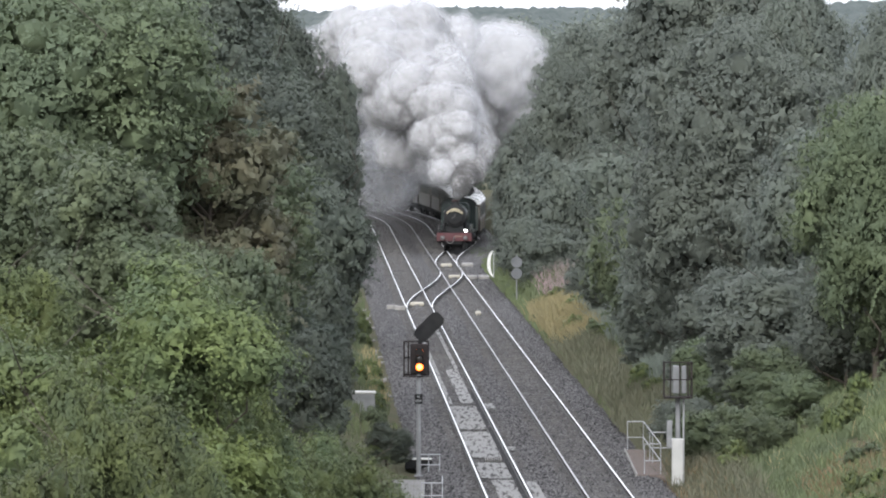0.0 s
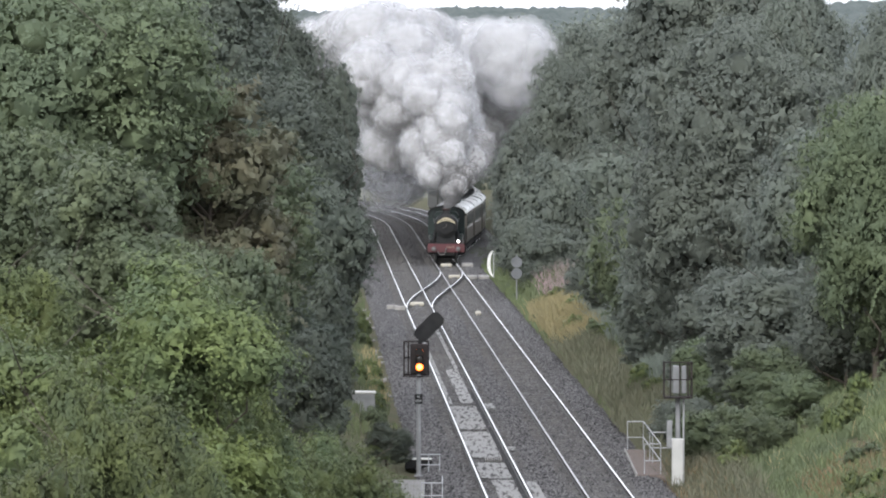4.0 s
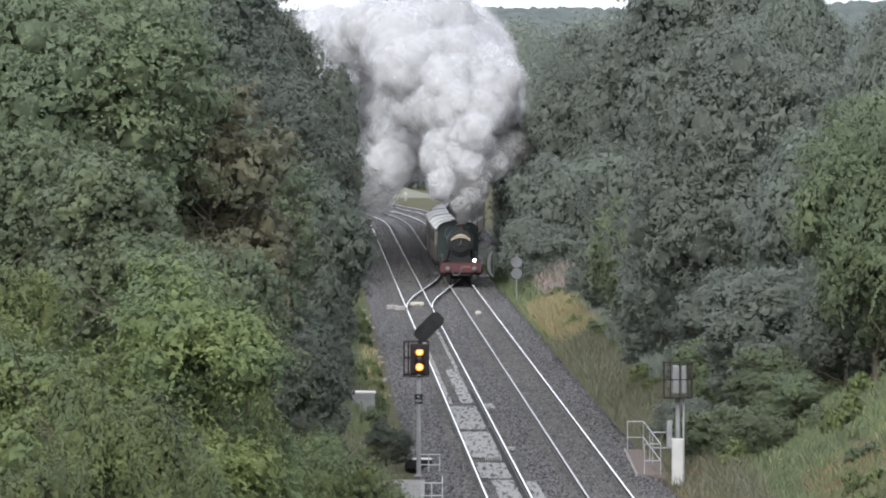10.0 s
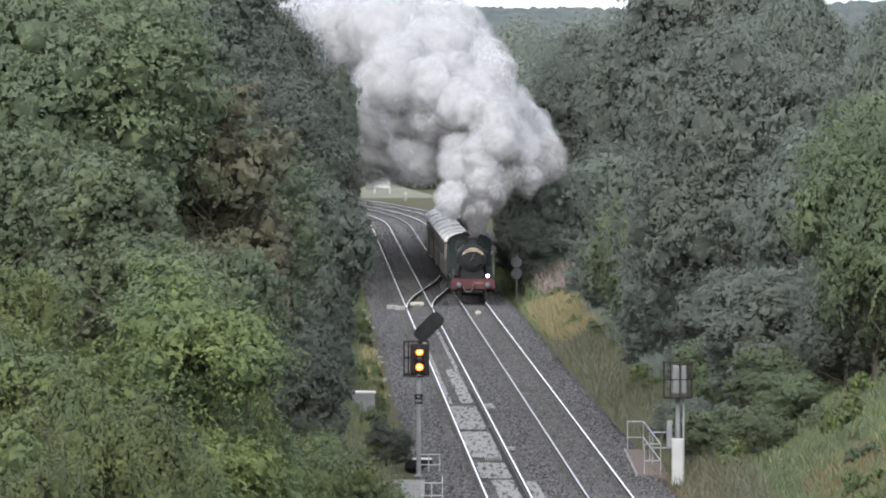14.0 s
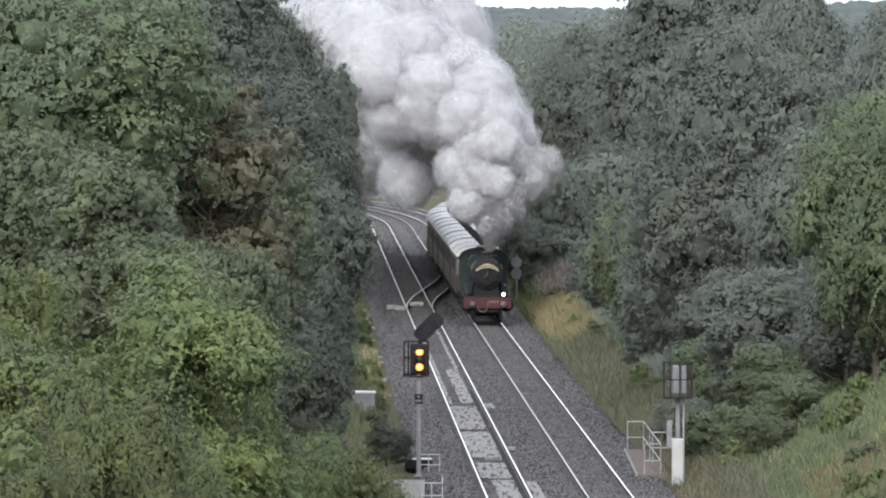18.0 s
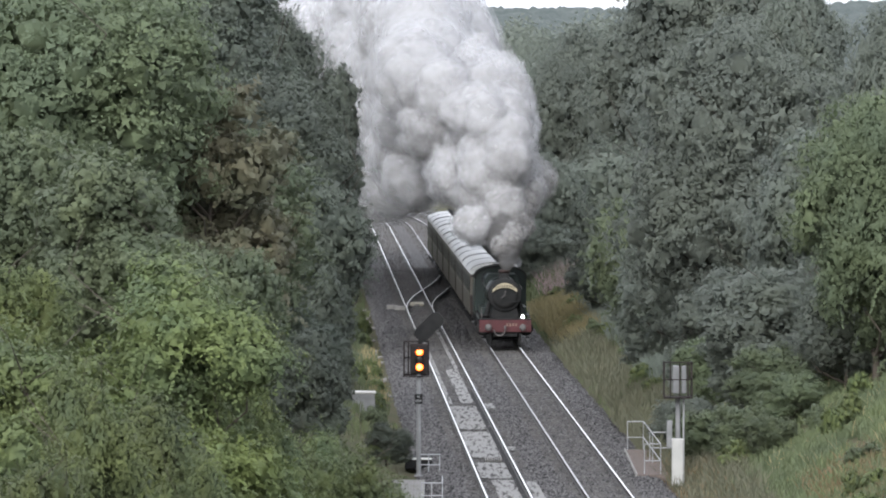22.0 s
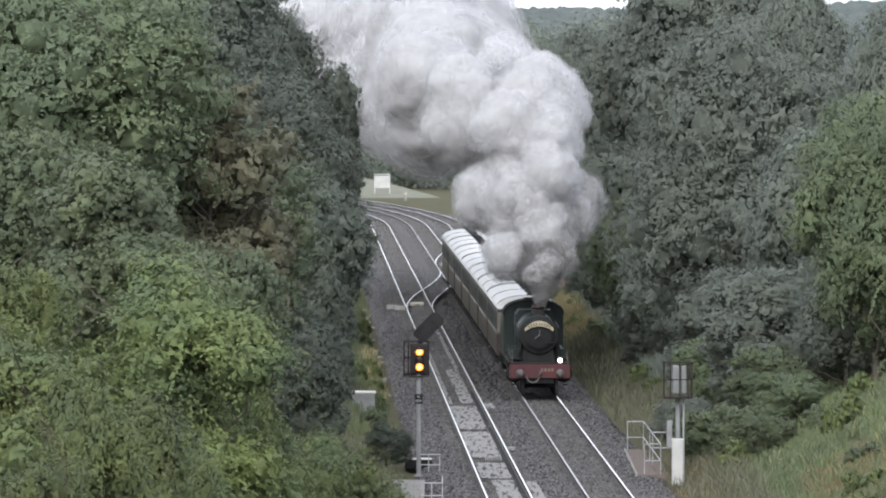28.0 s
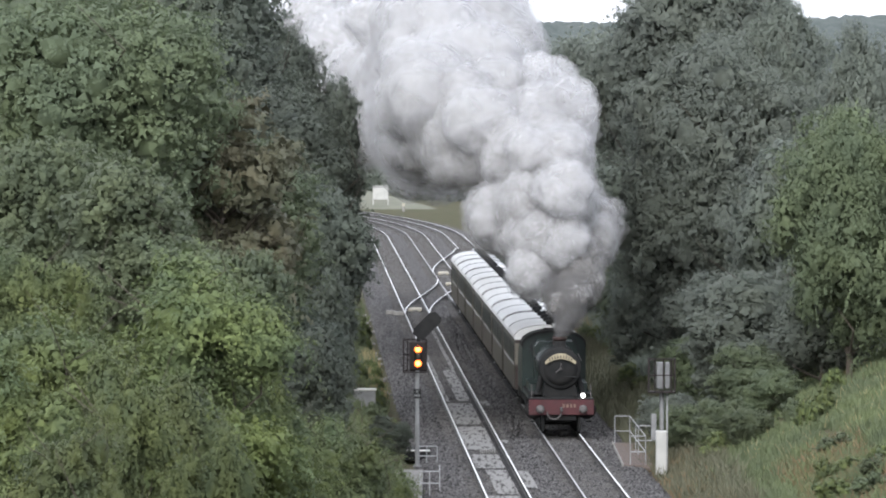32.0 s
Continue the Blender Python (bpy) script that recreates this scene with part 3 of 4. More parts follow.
tufts("bank_plants", "tall green plants among the flowers", "plants", BLADE, band(465, 570, 3.6, 7.0, 700, 7), 9, 1.1, 0.035, 0.9)
tufts("cess_grass", "thin yellowing grass beside the ballast", "grass", STRAW, band(345, 420, 3.3, 4.0, 200, 5, -1), 6, 0.3)
tufts("cess_weeds", "green weeds beside the ballast", "grass", BLADE, band(300, 800, 3.3, 6, 1200, 6, -1), 7, 0.4)


# ---- far woods ----
def woods(name, label, rows, seed, mat, lump, pieces):
    """A joined mass of tree tops along ridges: rows of x0, x1, y, depth, height, count."""
    rng = np.random.default_rng(seed)
    verts, faces = [], []
    for x0, x1, y, deep, tall, count in rows:
        for _ in range(count):
            x, yy = rng.uniform(x0, x1), y + rng.uniform(0, deep)
            z = ground(x, yy)
            h = tall * rng.uniform(0.6, 1.15)
            r = lump * rng.uniform(0.7, 1.3)
            for _ in range(pieces):
                d = rng.normal(size=3)
                d /= np.linalg.norm(d)
                c = np.array([x, yy, z + h - r]) + d * r * rng.uniform(0.6, 1.1) * np.array([1, 1, 1.3])
                t = rng.normal(size=3)
                t /= np.linalg.norm(t)
                b = np.cross(d, t)
                q = r * 1.9 / math.sqrt(pieces)
                i = len(verts)
                verts += [tuple(c - t * q), tuple(c - b * q * 0.7), tuple(c + t * q), tuple(c + b * q * 0.7)]
                faces.append((i, i + 1, i + 2, i + 3))
    return tagged(raw(name, verts, faces, mat), label, "woods", kind="stuff")


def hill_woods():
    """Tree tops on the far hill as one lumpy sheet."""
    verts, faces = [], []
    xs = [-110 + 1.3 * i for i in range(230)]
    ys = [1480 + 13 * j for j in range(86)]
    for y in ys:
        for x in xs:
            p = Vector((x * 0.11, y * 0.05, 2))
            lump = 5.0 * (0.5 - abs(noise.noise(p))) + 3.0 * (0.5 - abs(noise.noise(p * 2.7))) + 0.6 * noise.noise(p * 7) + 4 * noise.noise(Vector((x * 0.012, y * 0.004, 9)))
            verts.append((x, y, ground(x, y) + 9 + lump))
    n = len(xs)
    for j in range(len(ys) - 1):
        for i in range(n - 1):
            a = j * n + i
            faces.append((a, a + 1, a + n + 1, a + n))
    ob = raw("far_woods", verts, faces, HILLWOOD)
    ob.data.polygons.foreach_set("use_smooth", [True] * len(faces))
    tagged(ob, "wooded hill on the skyline, haze in its colour", "woods", kind="stuff")


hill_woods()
woods("near_woods", "wood beyond the cutting, leaves greyed for haze", ((9, 26, 1150, 120, 18.5, 50), (26, 60, 1150, 120, 15, 40), (7, 40, 1000, 120, 13, 60)), 4, LEAF_HAZED, 3.5, 220)
woods("field_hedge", "dark hedge behind the pale field", ((-14, 6, 905, 12, 4.5, 36), (-30, 10, 960, 40, 8, 50)), 5, LEAF_DARK, 1.8, 90)

# ---- train ----
GREEN = material("dark green engine paint", (0.017, 0.029, 0.027), (0.013, 0.022, 0.021), 2, 0.4, bump=0.05, shine=0.3)
SOOT = material("sooty black smokebox paint", (0.02, 0.021, 0.022), (0.03, 0.03, 0.03), 3, 0.8, bump=0.15, shine=0.1)
RED = material("red buffer beam paint", (0.078, 0.014, 0.018), (0.055, 0.012, 0.015), 3, 0.4)
CREAM = material("cream paint", (0.42, 0.37, 0.25), (0.33, 0.29, 0.2), 2, 0.5)
# Darker cream: the shade on the coach sides is put into the colour.
SHADED_CREAM = material("grimy cream coach paint", (0.21, 0.193, 0.16), (0.14, 0.13, 0.11), 0.8, 0.5, vary=0.15)
BROWN = material("chocolate brown paint", (0.055, 0.042, 0.038), (0.042, 0.033, 0.03), 2, 0.35)
ROOF = material("pale grey-white coach roof", (0.88, 0.88, 0.87), (0.76, 0.76, 0.75), 1.2, 0.5, bump=0.1, vary=0.06)
DULL_RED = material("faded lettering", (0.2, 0.13, 0.1), (0.15, 0.1, 0.08), 6, 0.6)
COPPER = material("tarnished copper", (0.05, 0.03, 0.027), (0.035, 0.023, 0.021), 4, 0.5, metal=0.5)
STEEL = material("worn grey steel", (0.15, 0.14, 0.14), (0.08, 0.076, 0.076), 9, 0.55, metal=0.3)
GLASS = material("dark window glass", (0.02, 0.024, 0.026), (0.03, 0.034, 0.036), 1, 0.4, shine=0.15)
LAMP_LIT = material("lit headlamp lens", (1.0, 0.93, 0.85), (1.0, 0.93, 0.85), 1, 0.3, glow=30)
Q = Matrix.Rotation(radians(90), 4, "X")


def across(y, z, x=0.0):
    """A frame whose z axis points forward along the train (towards -y)."""
    return Matrix.Translation((x, y, z)) @ Matrix.Rotation(radians(90), 4, "X")


def arch(half, low, spring, top, n=12):
    """Outline of a body with an arched roof."""
    pts = [(-half, low), (-half, spring)]
    for i in range(1, n):
        a = math.pi * i / n
        pts.append((-half * math.cos(a), spring + (top - spring) * math.sin(a) ** 0.8))
    return pts + [(half, spring), (half, low)]


def wheelset(parent, y, r, name="wheelset"):
    bm = rod((-0.72, 0, 0), (0.72, 0, 0), 0.08, 10)
    for s in (-1, 1):
        lathe([(r - 0.08, -0.065), (r, -0.06), (r, 0.05), (r + 0.03, 0.065), (r - 0.08, 0.07)], 24, Matrix.Translation((s * 0.72, 0, 0)) @ Matrix.Rotation(radians(-90 * s), 4, "Y"), bm)
        for i in range(8):
            a = math.tau * i / 8
            rod((s * 0.72, 0.1 * math.cos(a), 0.1 * math.sin(a)), (s * 0.72, (r - 0.06) * math.cos(a), (r - 0.06) * math.sin(a)), 0.035, 5, None, bm)
    w = part(name, bm, SOOT, parent)
    w.location = (0, y, r)
    return w, r


WHEELS = []
LOCO_L = 12.0


def build_loco():
    """The engine; its buffer faces are at y = 0 and it faces -y."""
    t = thing("steam_locomotive", "dark green steam locomotive with red buffer beam and cream headboard", "locomotive")
    beam = part("buffer_beam", box(-1.32, 0.5, 0.8, 1.32, 0.62, 1.42, 0.015), RED, t, "red buffer beam")
    for i, x in enumerate((0.05, 0.2, 0.35, 0.5)):
        part("number_bar", box(x, 0.485, 1.1, x + 0.09, 0.499, 1.24), DULL_RED, beam)
    for x in (-0.87, 0.87):
        b = part("buffer", lathe([(0.14, 0.0), (0.12, 0.3), (0.085, 0.3), (0.085, 0.44), (0.17, 0.46), (0.175, 0.48), (0.1, 0.5), (0.02, 0.505)], 20, across(0.5, 1.05, x)), STEEL, t, "grey steel buffer with a worn face", True)
    part("coupling_hook", box(-0.05, 0.2, 0.95, 0.05, 0.5, 1.12, 0.02), STEEL, t)
    bm = None
    for i in range(8):
        a, b = math.pi * i / 8, math.pi * (i + 1) / 8
        bm = rod((-0.3 + 0.28 * math.cos(a), 0.38, 0.92 - 0.3 * math.sin(a)), (-0.3 + 0.28 * math.cos(b), 0.38, 0.92 - 0.3 * math.sin(b)), 0.035, 6, None, bm)
    part("brake_hose", bm, STEEL, t, "pale brake hose")
    for x in (-0.75, 0.75):
        part("guard_iron", box(x - 0.05, 0.7, 0.12, x + 0.05, 0.76, 0.85, 0.01, None), SOOT, t)
    part("front_frame", box(-0.62, 0.62, 0.55, 0.62, 2.4, 1.3, 0.03), SOOT, t)
    part("front_platform", box(-1.32, 0.5, 1.42, 1.32, 2.0, 1.47, 0.01), SOOT, t)
    for s in (-1, 1):
        part("running_plate", box(min(s * 1.3, s * 0.75), 2.0, 1.56, max(s * 1.3, s * 0.75), 10.0, 1.61, 0.01), SOOT, t)
        part("valance", box(s * 1.28 - 0.015, 2.0, 1.38, s * 1.28 + 0.015, 10.0, 1.56), GREEN, t)
        part("cylinder", lathe([(0.2, -0.5), (0.36, -0.48), (0.38, 0.4), (0.38, 0.46), (0.2, 0.5)], 20, across(2.35, 0.95, s * 1.08)), SOOT, t, "", True)
        part("steam_pipe", rod((s * 1.0, 2.4, 1.3), (s * 0.75, 2.6, 2.3), 0.12, 10), SOOT, t)
        part("splasher", prism([(s * 0.78, 1.6), (s * 0.78, 1.95), (s * 1.18, 1.95), (s * 1.18, 1.6)], 4.2, 8.8), GREEN, t)
        part("handrail", rod((s * 0.86, 1.8, 2.95), (s * 0.94, 9.7, 3.05), 0.018, 6), STEEL, t)
        part("lamp_iron", box(s * 1.2 - 0.02, 0.75, 1.43, s * 1.2 + 0.02, 0.79, 2.05, 0.005), STEEL, t, "pale upright bracket")
        part("step", box(min(s * 1.0, s * 1.25), 0.75, 0.5, max(s * 1.0, s * 1.25), 1.05, 0.54, 0.005), SOOT, t)
    part("saddle", prism([(-0.75, 1.25), (-0.62, 2.0), (0.62, 2.0), (0.75, 1.25)], 1.8, 3.4), SOOT, t)
    c = 2.65
    part("smokebox", lathe([(0.84, -3.9), (0.84, -1.72), (0.80, -1.68), (0.4, -1.68)], 40, across(0, c)), SOOT, t, "black smokebox", True)
    door = part("smokebox_door", lathe([(0.7, -1.68), (0.69, -1.64), (0.5, -1.57), (0.25, -1.52), (0.05, -1.505)], 36, across(0, c)), SOOT, t, "", True)
    bm = rod((0, 1.44, c), (0.02, 1.42, c + 0.22), 0.022, 6)
    rod((0, 1.42, c), (-0.2, 1.40, c - 0.16), 0.022, 6, None, bm)
    rod((0, 1.54, c), (0, 1.38, c), 0.045, 10, None, bm)
    part("door_dart", bm, STEEL, door, "pale steel door handles")
    for z in (-0.35, 0.35):
        part("hinge_strap", box(0.1, 1.53, c + z - 0.03, 0.66, 1.6, c + z + 0.03, 0.01), SOOT, door)
    boiler = part("boiler", lathe([(0.87, -7.2), (0.79, -3.9)], 40, across(0, c)), GREEN, t, "dark green boiler barrel", True)
    for y in (4.6, 5.6, 6.6):
        r = 0.79 + (y - 3.9) / 3.3 * 0.08 + 0.008
        part("boiler_band", lathe([(r, -y - 0.03), (r, -y + 0.03)], 40, across(0, c)), BLACK, boiler, "", True)
    part("firebox", prism([(-0.82, 1.5), (-0.9, 2.9), (-0.88, 3.35), (-0.7, 3.56), (0.7, 3.56), (0.88, 3.35), (0.9, 2.9), (0.82, 1.5)], 7.2, 9.9), GREEN, t, "square-topped dark green firebox")
    chimney = part("chimney", lathe([(0.34, 3.4), (0.27, 3.5), (0.25, 3.62), (0.26, 3.78), (0.2, 3.79), (0.2, 3.6)], 28, Matrix.Translation((0, 2.6, 0))), SOOT, t, "short black chimney", True)
    part("cap", lathe([(0.262, 3.74), (0.3, 3.8), (0.31, 3.86), (0.27, 3.9), (0.2, 3.9), (0.2, 3.76)], 28, Matrix.Translation((0, 2.6, 0))), COPPER, chimney, "copper cap", True)
    part("safety_valve", lathe([(0.26, 3.35), (0.18, 3.55), (0.15, 3.78), (0.17, 3.82), (0.08, 3.84)], 20, Matrix.Translation((0, 6.2, 0))), COPPER, t, "", True)
    # headboard: a cream crescent on the smokebox
    lo, hi = [], []
    for i in range(17):
        a = radians(48 + 84 * i / 16)
        lo.append((0.92 * math.cos(a), 2.17 + 0.86 * math.sin(a)))
        hi.append((0.94 * math.cos(a), 2.17 + (1.02 + 0.08 * math.sin(math.pi * i / 16)) * math.sin(a)))
    head = part("headboard", prism(lo + hi[::-1], 1.42, 1.46), CREAM, t, "cream arched headboard with unreadable lettering")
    for i in range(9):
        a = radians(62 + 56 * i / 8)
        part("letter_bar", box(-0.025, 1.405, -0.055, 0.025, 1.416, 0.055, 0, None, pose(0.95 * math.cos(a), 0, 2.17 + 0.955 * math.sin(a), 0, -(math.degrees(a) - 90), 0)), BROWN, head)
    lamp = part("headlamp", box(0.79, 0.62, 1.43, 0.97, 0.84, 1.7, 0.03), PALE, t, "white headlamp, lit")
    part("lens", lathe([(0.07, 0.0), (0.055, 0.03), (0.02, 0.045)], 16, across(0.62, 1.58, 0.88)), LAMP_LIT, lamp, "dazzling lit lens", True)
    # cab
    cab = part("cab_front", prism(arch(1.3, 1.6, 3.3, 3.9), 9.9, 9.95), GREEN, t, "dark green cab front")
    for s in (-1, 1):
        ring = [(s * (0.62 + 0.42 * u), 3.0 + 0.66 * v) for u, v in ((0, 0.45), (0.15, 0.85), (0.45, 1.0), (0.75, 0.8), (1.0, 0.35), (1.0, 0.0), (0.4, 0.0))]
        part("spectacle_window", prism(ring, 9.87, 9.895), GLASS, cab, "dark spectacle window")
        part("cab_side", box(min(s * 1.33, s * 1.28), 9.95, 1.35, max(s * 1.33, s * 1.28), 11.3, 3.3, 0.01), GREEN, t)
    roof = [(-1.36 * math.cos(math.pi * i / 16), 3.28 + 0.67 * math.sin(math.pi * i / 16) ** 0.8) for i in range(17)]
    inner = [(x * 0.96, 3.22 + (z - 3.28) * 0.95) for x, z in roof]
    r = part("cab_roof", prism(roof + inner[::-1], 9.78, 12.2), SOOT, t, "black cab roof")
    part("roof_vent", box(-0.4, 10.6, 3.94, 0.4, 11.4, 4.0, 0.02), SOOT, r)
    part("cab_floor", box(-1.25, 9.95, 1.3, 1.25, 12.0, 1.4), SOOT, t)
    for y, r in ((1.35, 0.46), (3.45, 0.46), (4.75, 0.915), (6.75, 0.915), (8.75, 0.915)):
        WHEELS.append(wheelset(t, y, r))
    for s in (-1, 1):
        part("frame_plate", box(s * 0.62 - 0.02, 0.62, 0.75, s * 0.62 + 0.02, 11.8, 1.56), SOOT, t)
    return t


def build_tender():
    t = thing("tender", "dark green coal tender behind the engine", "tender")
    part("tank", box(-1.25, 0.3, 1.25, 1.25, 6.6, 2.75, 0.03), GREEN, t)
    for s in (-1, 1):
        part("side_fender", prism([(s * 1.25, 2.7), (s * 1.22, 3.1), (s * 1.0, 3.15), (s * 1.0, 2.7)], 0.6, 6.0), GREEN, t)
    bm = bmesh.new()
    bmesh.ops.create_grid(bm, x_segments=14, y_segments=26, size=1)
    for v in bm.verts:
        v.co = Vector((v.co.x * 0.98, 3.0 + v.co.y * 2.3, 2.78 + 0.25 * (1 - v.co.x ** 2) + 0.12 * noise.noise(Vector((v.co.x * 5, v.co.y * 9, 1)))))
    part("coal", bm, SOOT, t, "heaped black coal")
    part("frame", box(-1.1, 0.2, 0.75, 1.1, 6.9, 1.25, 0.02), SOOT, t)
    part("rear_buffer_beam", box(-1.24, 6.7, 0.82, 1.24, 6.8, 1.3, 0.01), SOOT, t)
    for y in (1.2, 3.4, 5.6):
        WHEELS.append(wheelset(t, y, 0.62))
    return t


COACH = 19.6


def build_coach():
    """A chocolate and cream coach; its front gangway is at y = 0."""
    t = thing("railway_coach", "chocolate and cream railway coach with a pale roof", "coach", "coaches of the train")
    part("lower_body", box(-1.37, 0.35, 1.05, 1.37, COACH - 0.35, 2.1, 0.03), BROWN, t, "chocolate brown lower panels")
    part("upper_body", box(-1.365, 0.36, 2.1, 1.365, COACH - 0.36, 3.2, 0.02), SHADED_CREAM, t, "cream upper panels")
    part("frieze", box(-1.368, 0.355, 3.04, 1.368, COACH - 0.355, 3.2, 0.01), BROWN, t)
    roof = [(-1.4 * math.cos(math.pi * i / 14), 3.2 + 0.63 * math.sin(math.pi * i / 14) ** 0.75) for i in range(15)]
    r = part("roof", prism(roof, 0.3, COACH - 0.3), ROOF, t, "pale grey-white roof")
    for y in (0.36, 9.8, COACH - 0.36):
        ring = [(x * 1.008, z + 0.02) for x, z in roof[1:-1]]
        part("roof_rib", prism(ring + [(x, z - 0.05) for x, z in ring[::-1]], y - 0.03, y + 0.03), BLACK, r)
    for i in range(9):
        y, s = 1.2 + 2.05 * i, (0.16, 0.4)[i % 2]
        part("ventilator", box(s - 0.13, y, 3.72, s + 0.13, y + 0.95, 4.03 - 0.12 * s, 0.06), SOOT, r, "dark roof ventilator")
    part("conduit", rod((0.2, 0.5, 3.84), (0.2, COACH - 0.5, 3.84), 0.03, 6), SOOT, r)
    for s in (-1, 1):
        for i in range(7):
            y = 2.3 + i * 2.3
            w = part("window", box(s * 1.365 - 0.012, y, 2.22, s * 1.365 + 0.012, y + 1.95, 3.02, 0.01), GLASS, t, "dark coach window")
        for y in (0.75, COACH - 1.35):
            d = part("door", box(s * 1.37 - 0.012, y, 1.15, s * 1.37 + 0.012, y + 0.62, 3.02, 0.01), BROWN, t)
            part("door_window", box(s * 1.37 - 0.02, y + 0.1, 2.25, s * 1.37 + 0.02, y + 0.52, 2.9, 0.01), GLASS, d)
        part("gutter", box(s * 1.38 - 0.02, 0.3, 3.19, s * 1.38 + 0.02, COACH - 0.3, 3.24), BLACK, t)
        part("solebar", box(s * 1.2 - 0.03, 0.4, 0.85, s * 1.2 + 0.03, COACH - 0.4, 1.05), BLACK, t)
        part("step_board", box(min(s * 1.25, s * 1.4), 0.6, 0.72, max(s * 1.25, s * 1.4), COACH - 0.6, 0.76), BLACK, t)
    for y0, y1 in ((-0.02, 0.36), (COACH - 0.36, COACH + 0.02)):
        part("gangway", box(-0.5, y0, 1.1, 0.5, y1, 3.3, 0.06), BLACK, t, "black gangway bellows")
    part("underframe", box(-0.9, 6, 0.45, 0.9, COACH - 6, 0.95, 0.05), BLACK, t)
    for c in (2.9, COACH - 2.9):
        bm = box(-1.1, c - 1.7, 0.4, -0.95, c + 1.7, 0.75, 0.04)
        box(0.95, c - 1.7, 0.4, 1.1, c + 1.7, 0.75, 0.04, bm)
        box(-1.1, c - 0.15, 0.45, 1.1, c + 0.15, 0.8, 0.03, bm)
        b = part("bogie", bm, BLACK, t)
        for d in (-1.3, 1.3):
            wheelset(b, c + d, 0.46)
    return t


loco, tender = build_loco(), build_tender()
coaches = [build_coach()]
for i in range(6):
    coaches.append(copy_thing(coaches[0], pose(0, 0, 0)))
for c in coaches:
    for bogie in c.children:
        if bogie.name.startswith("bogie"):
            WHEELS.extend((w, 0.46) for w in bogie.children)
TRAIN = [(loco, 0.0, 12.0), (tender, 12.3, 6.8)] + [(c, 19.5 + i * 20.2, COACH) for i, c in enumerate(coaches)]


def front_at(t):
    """Where the buffers of the engine are at t seconds (y along the line)."""
    return 598.8 - 8.5 * t - 0.0225 * t * t


def on_line(back, length, t):
    """Pose of a vehicle whose front is that far behind the buffers."""
    a = front_at(t) + back + length * 0.18
    b = a + length * 0.64
    xa, xb = train_line(a), train_line(b)
    turn = math.atan2(xa - xb, b - a)
    y = a - length * 0.18
    return pose(xa - (xb - xa) / (b - a) * length * 0.18, y, 0.005, 0, 0, math.degrees(turn))

# ---- smoke ----
def smoke_material(name, light, dark, deep=3.0):
    """Dense vapour: light wanders through it, so that its shading is soft."""
    m = material(name, light, dark, 0.8, 1.0, bump=0.12, fine=3.0, vary=0.03)
    b = m.node_tree.nodes["Principled BSDF"]
    b.inputs["Specular IOR Level"].default_value = 0.0
    b.inputs["Subsurface Weight"].default_value = 1.0
    b.inputs["Subsurface Radius"].default_value = (1.0, 1.0, 1.0)
    b.inputs["Subsurface Scale"].default_value = deep
    n, k = m.node_tree.nodes, m.node_tree.links
    tr, both = n.new("ShaderNodeBsdfTranslucent"), n.new("ShaderNodeMixShader")
    tr.inputs["Color"].default_value = (0.88, 0.88, 0.89, 1)
    both.inputs[0].default_value = 0.68
    k.new(b.outputs[0], both.inputs[1]), k.new(tr.outputs[0], both.inputs[2])
    k.new(both.outputs[0], n["Material Output"].inputs["Surface"])
    return m


STEAM = smoke_material("white exhaust steam", (0.68, 0.68, 0.69), (0.62, 0.62, 0.63))


def thin_material(name, colour, thick, thin):
    """Thin vapour at the rim of a billow: see-through, in wisps."""
    m = bpy.data.materials.new(name)
    m.use_nodes = True
    n, k = m.node_tree.nodes, m.node_tree.links
    n.remove(n["Principled BSDF"])
    dif, see, mix, tr, both = (n.new(f"ShaderNode{kind}") for kind in ("BsdfDiffuse", "BsdfTransparent", "MixShader", "BsdfTranslucent", "MixShader"))
    dif.inputs[0].default_value = tr.inputs[0].default_value = (*colour, 1)
    k.new(dif.outputs[0], both.inputs[1]), k.new(tr.outputs[0], both.inputs[2])
    k.new(both.outputs[0], mix.inputs[1]), k.new(see.outputs[0], mix.inputs[2]), k.new(mix.outputs[0], n["Material Output"].inputs["Surface"])
    place, wisp, span = n.new("ShaderNodeTexCoord"), n.new("ShaderNodeTexNoise"), n.new("ShaderNodeMapRange")
    wisp.inputs["Scale"].default_value, wisp.inputs["Detail"].default_value, wisp.inputs["Distortion"].default_value = 2.2, 5, 0.8
    span.inputs[1].default_value, span.inputs[2].default_value = 0.35, 0.65
    span.inputs[3].default_value, span.inputs[4].default_value = thick, thin
    k.new(place.outputs["Object"], wisp.inputs["Vector"]), k.new(wisp.outputs[0], span.inputs[0]), k.new(span.outputs[0], mix.inputs[0])
    return m


WHITE_VAPOUR = (0.68, 0.68, 0.69)
THIN = [thin_material("thin vapour", WHITE_VAPOUR, 0.35, 0.75), thin_material("thinner vapour", WHITE_VAPOUR, 0.55, 0.95), thin_material("thinnest vapour", WHITE_VAPOUR, 0.72, 1.0)]
THIN_GREY = [thin_material(f"{name} grey smoke", (0.52, 0.515, 0.515), thick, thin) for name, thick, thin in (("thin", 0.4, 0.75), ("thinner", 0.55, 0.9), ("thinnest", 0.75, 1.0))]
THIN_DARK = [thin_material(f"{name} dark smoke", (0.26, 0.257, 0.257), thick, thin) for name, thick, thin in (("thin", 0.6, 0.92), ("thinner", 0.72, 1.0), ("thinnest", 0.75, 1.0))]


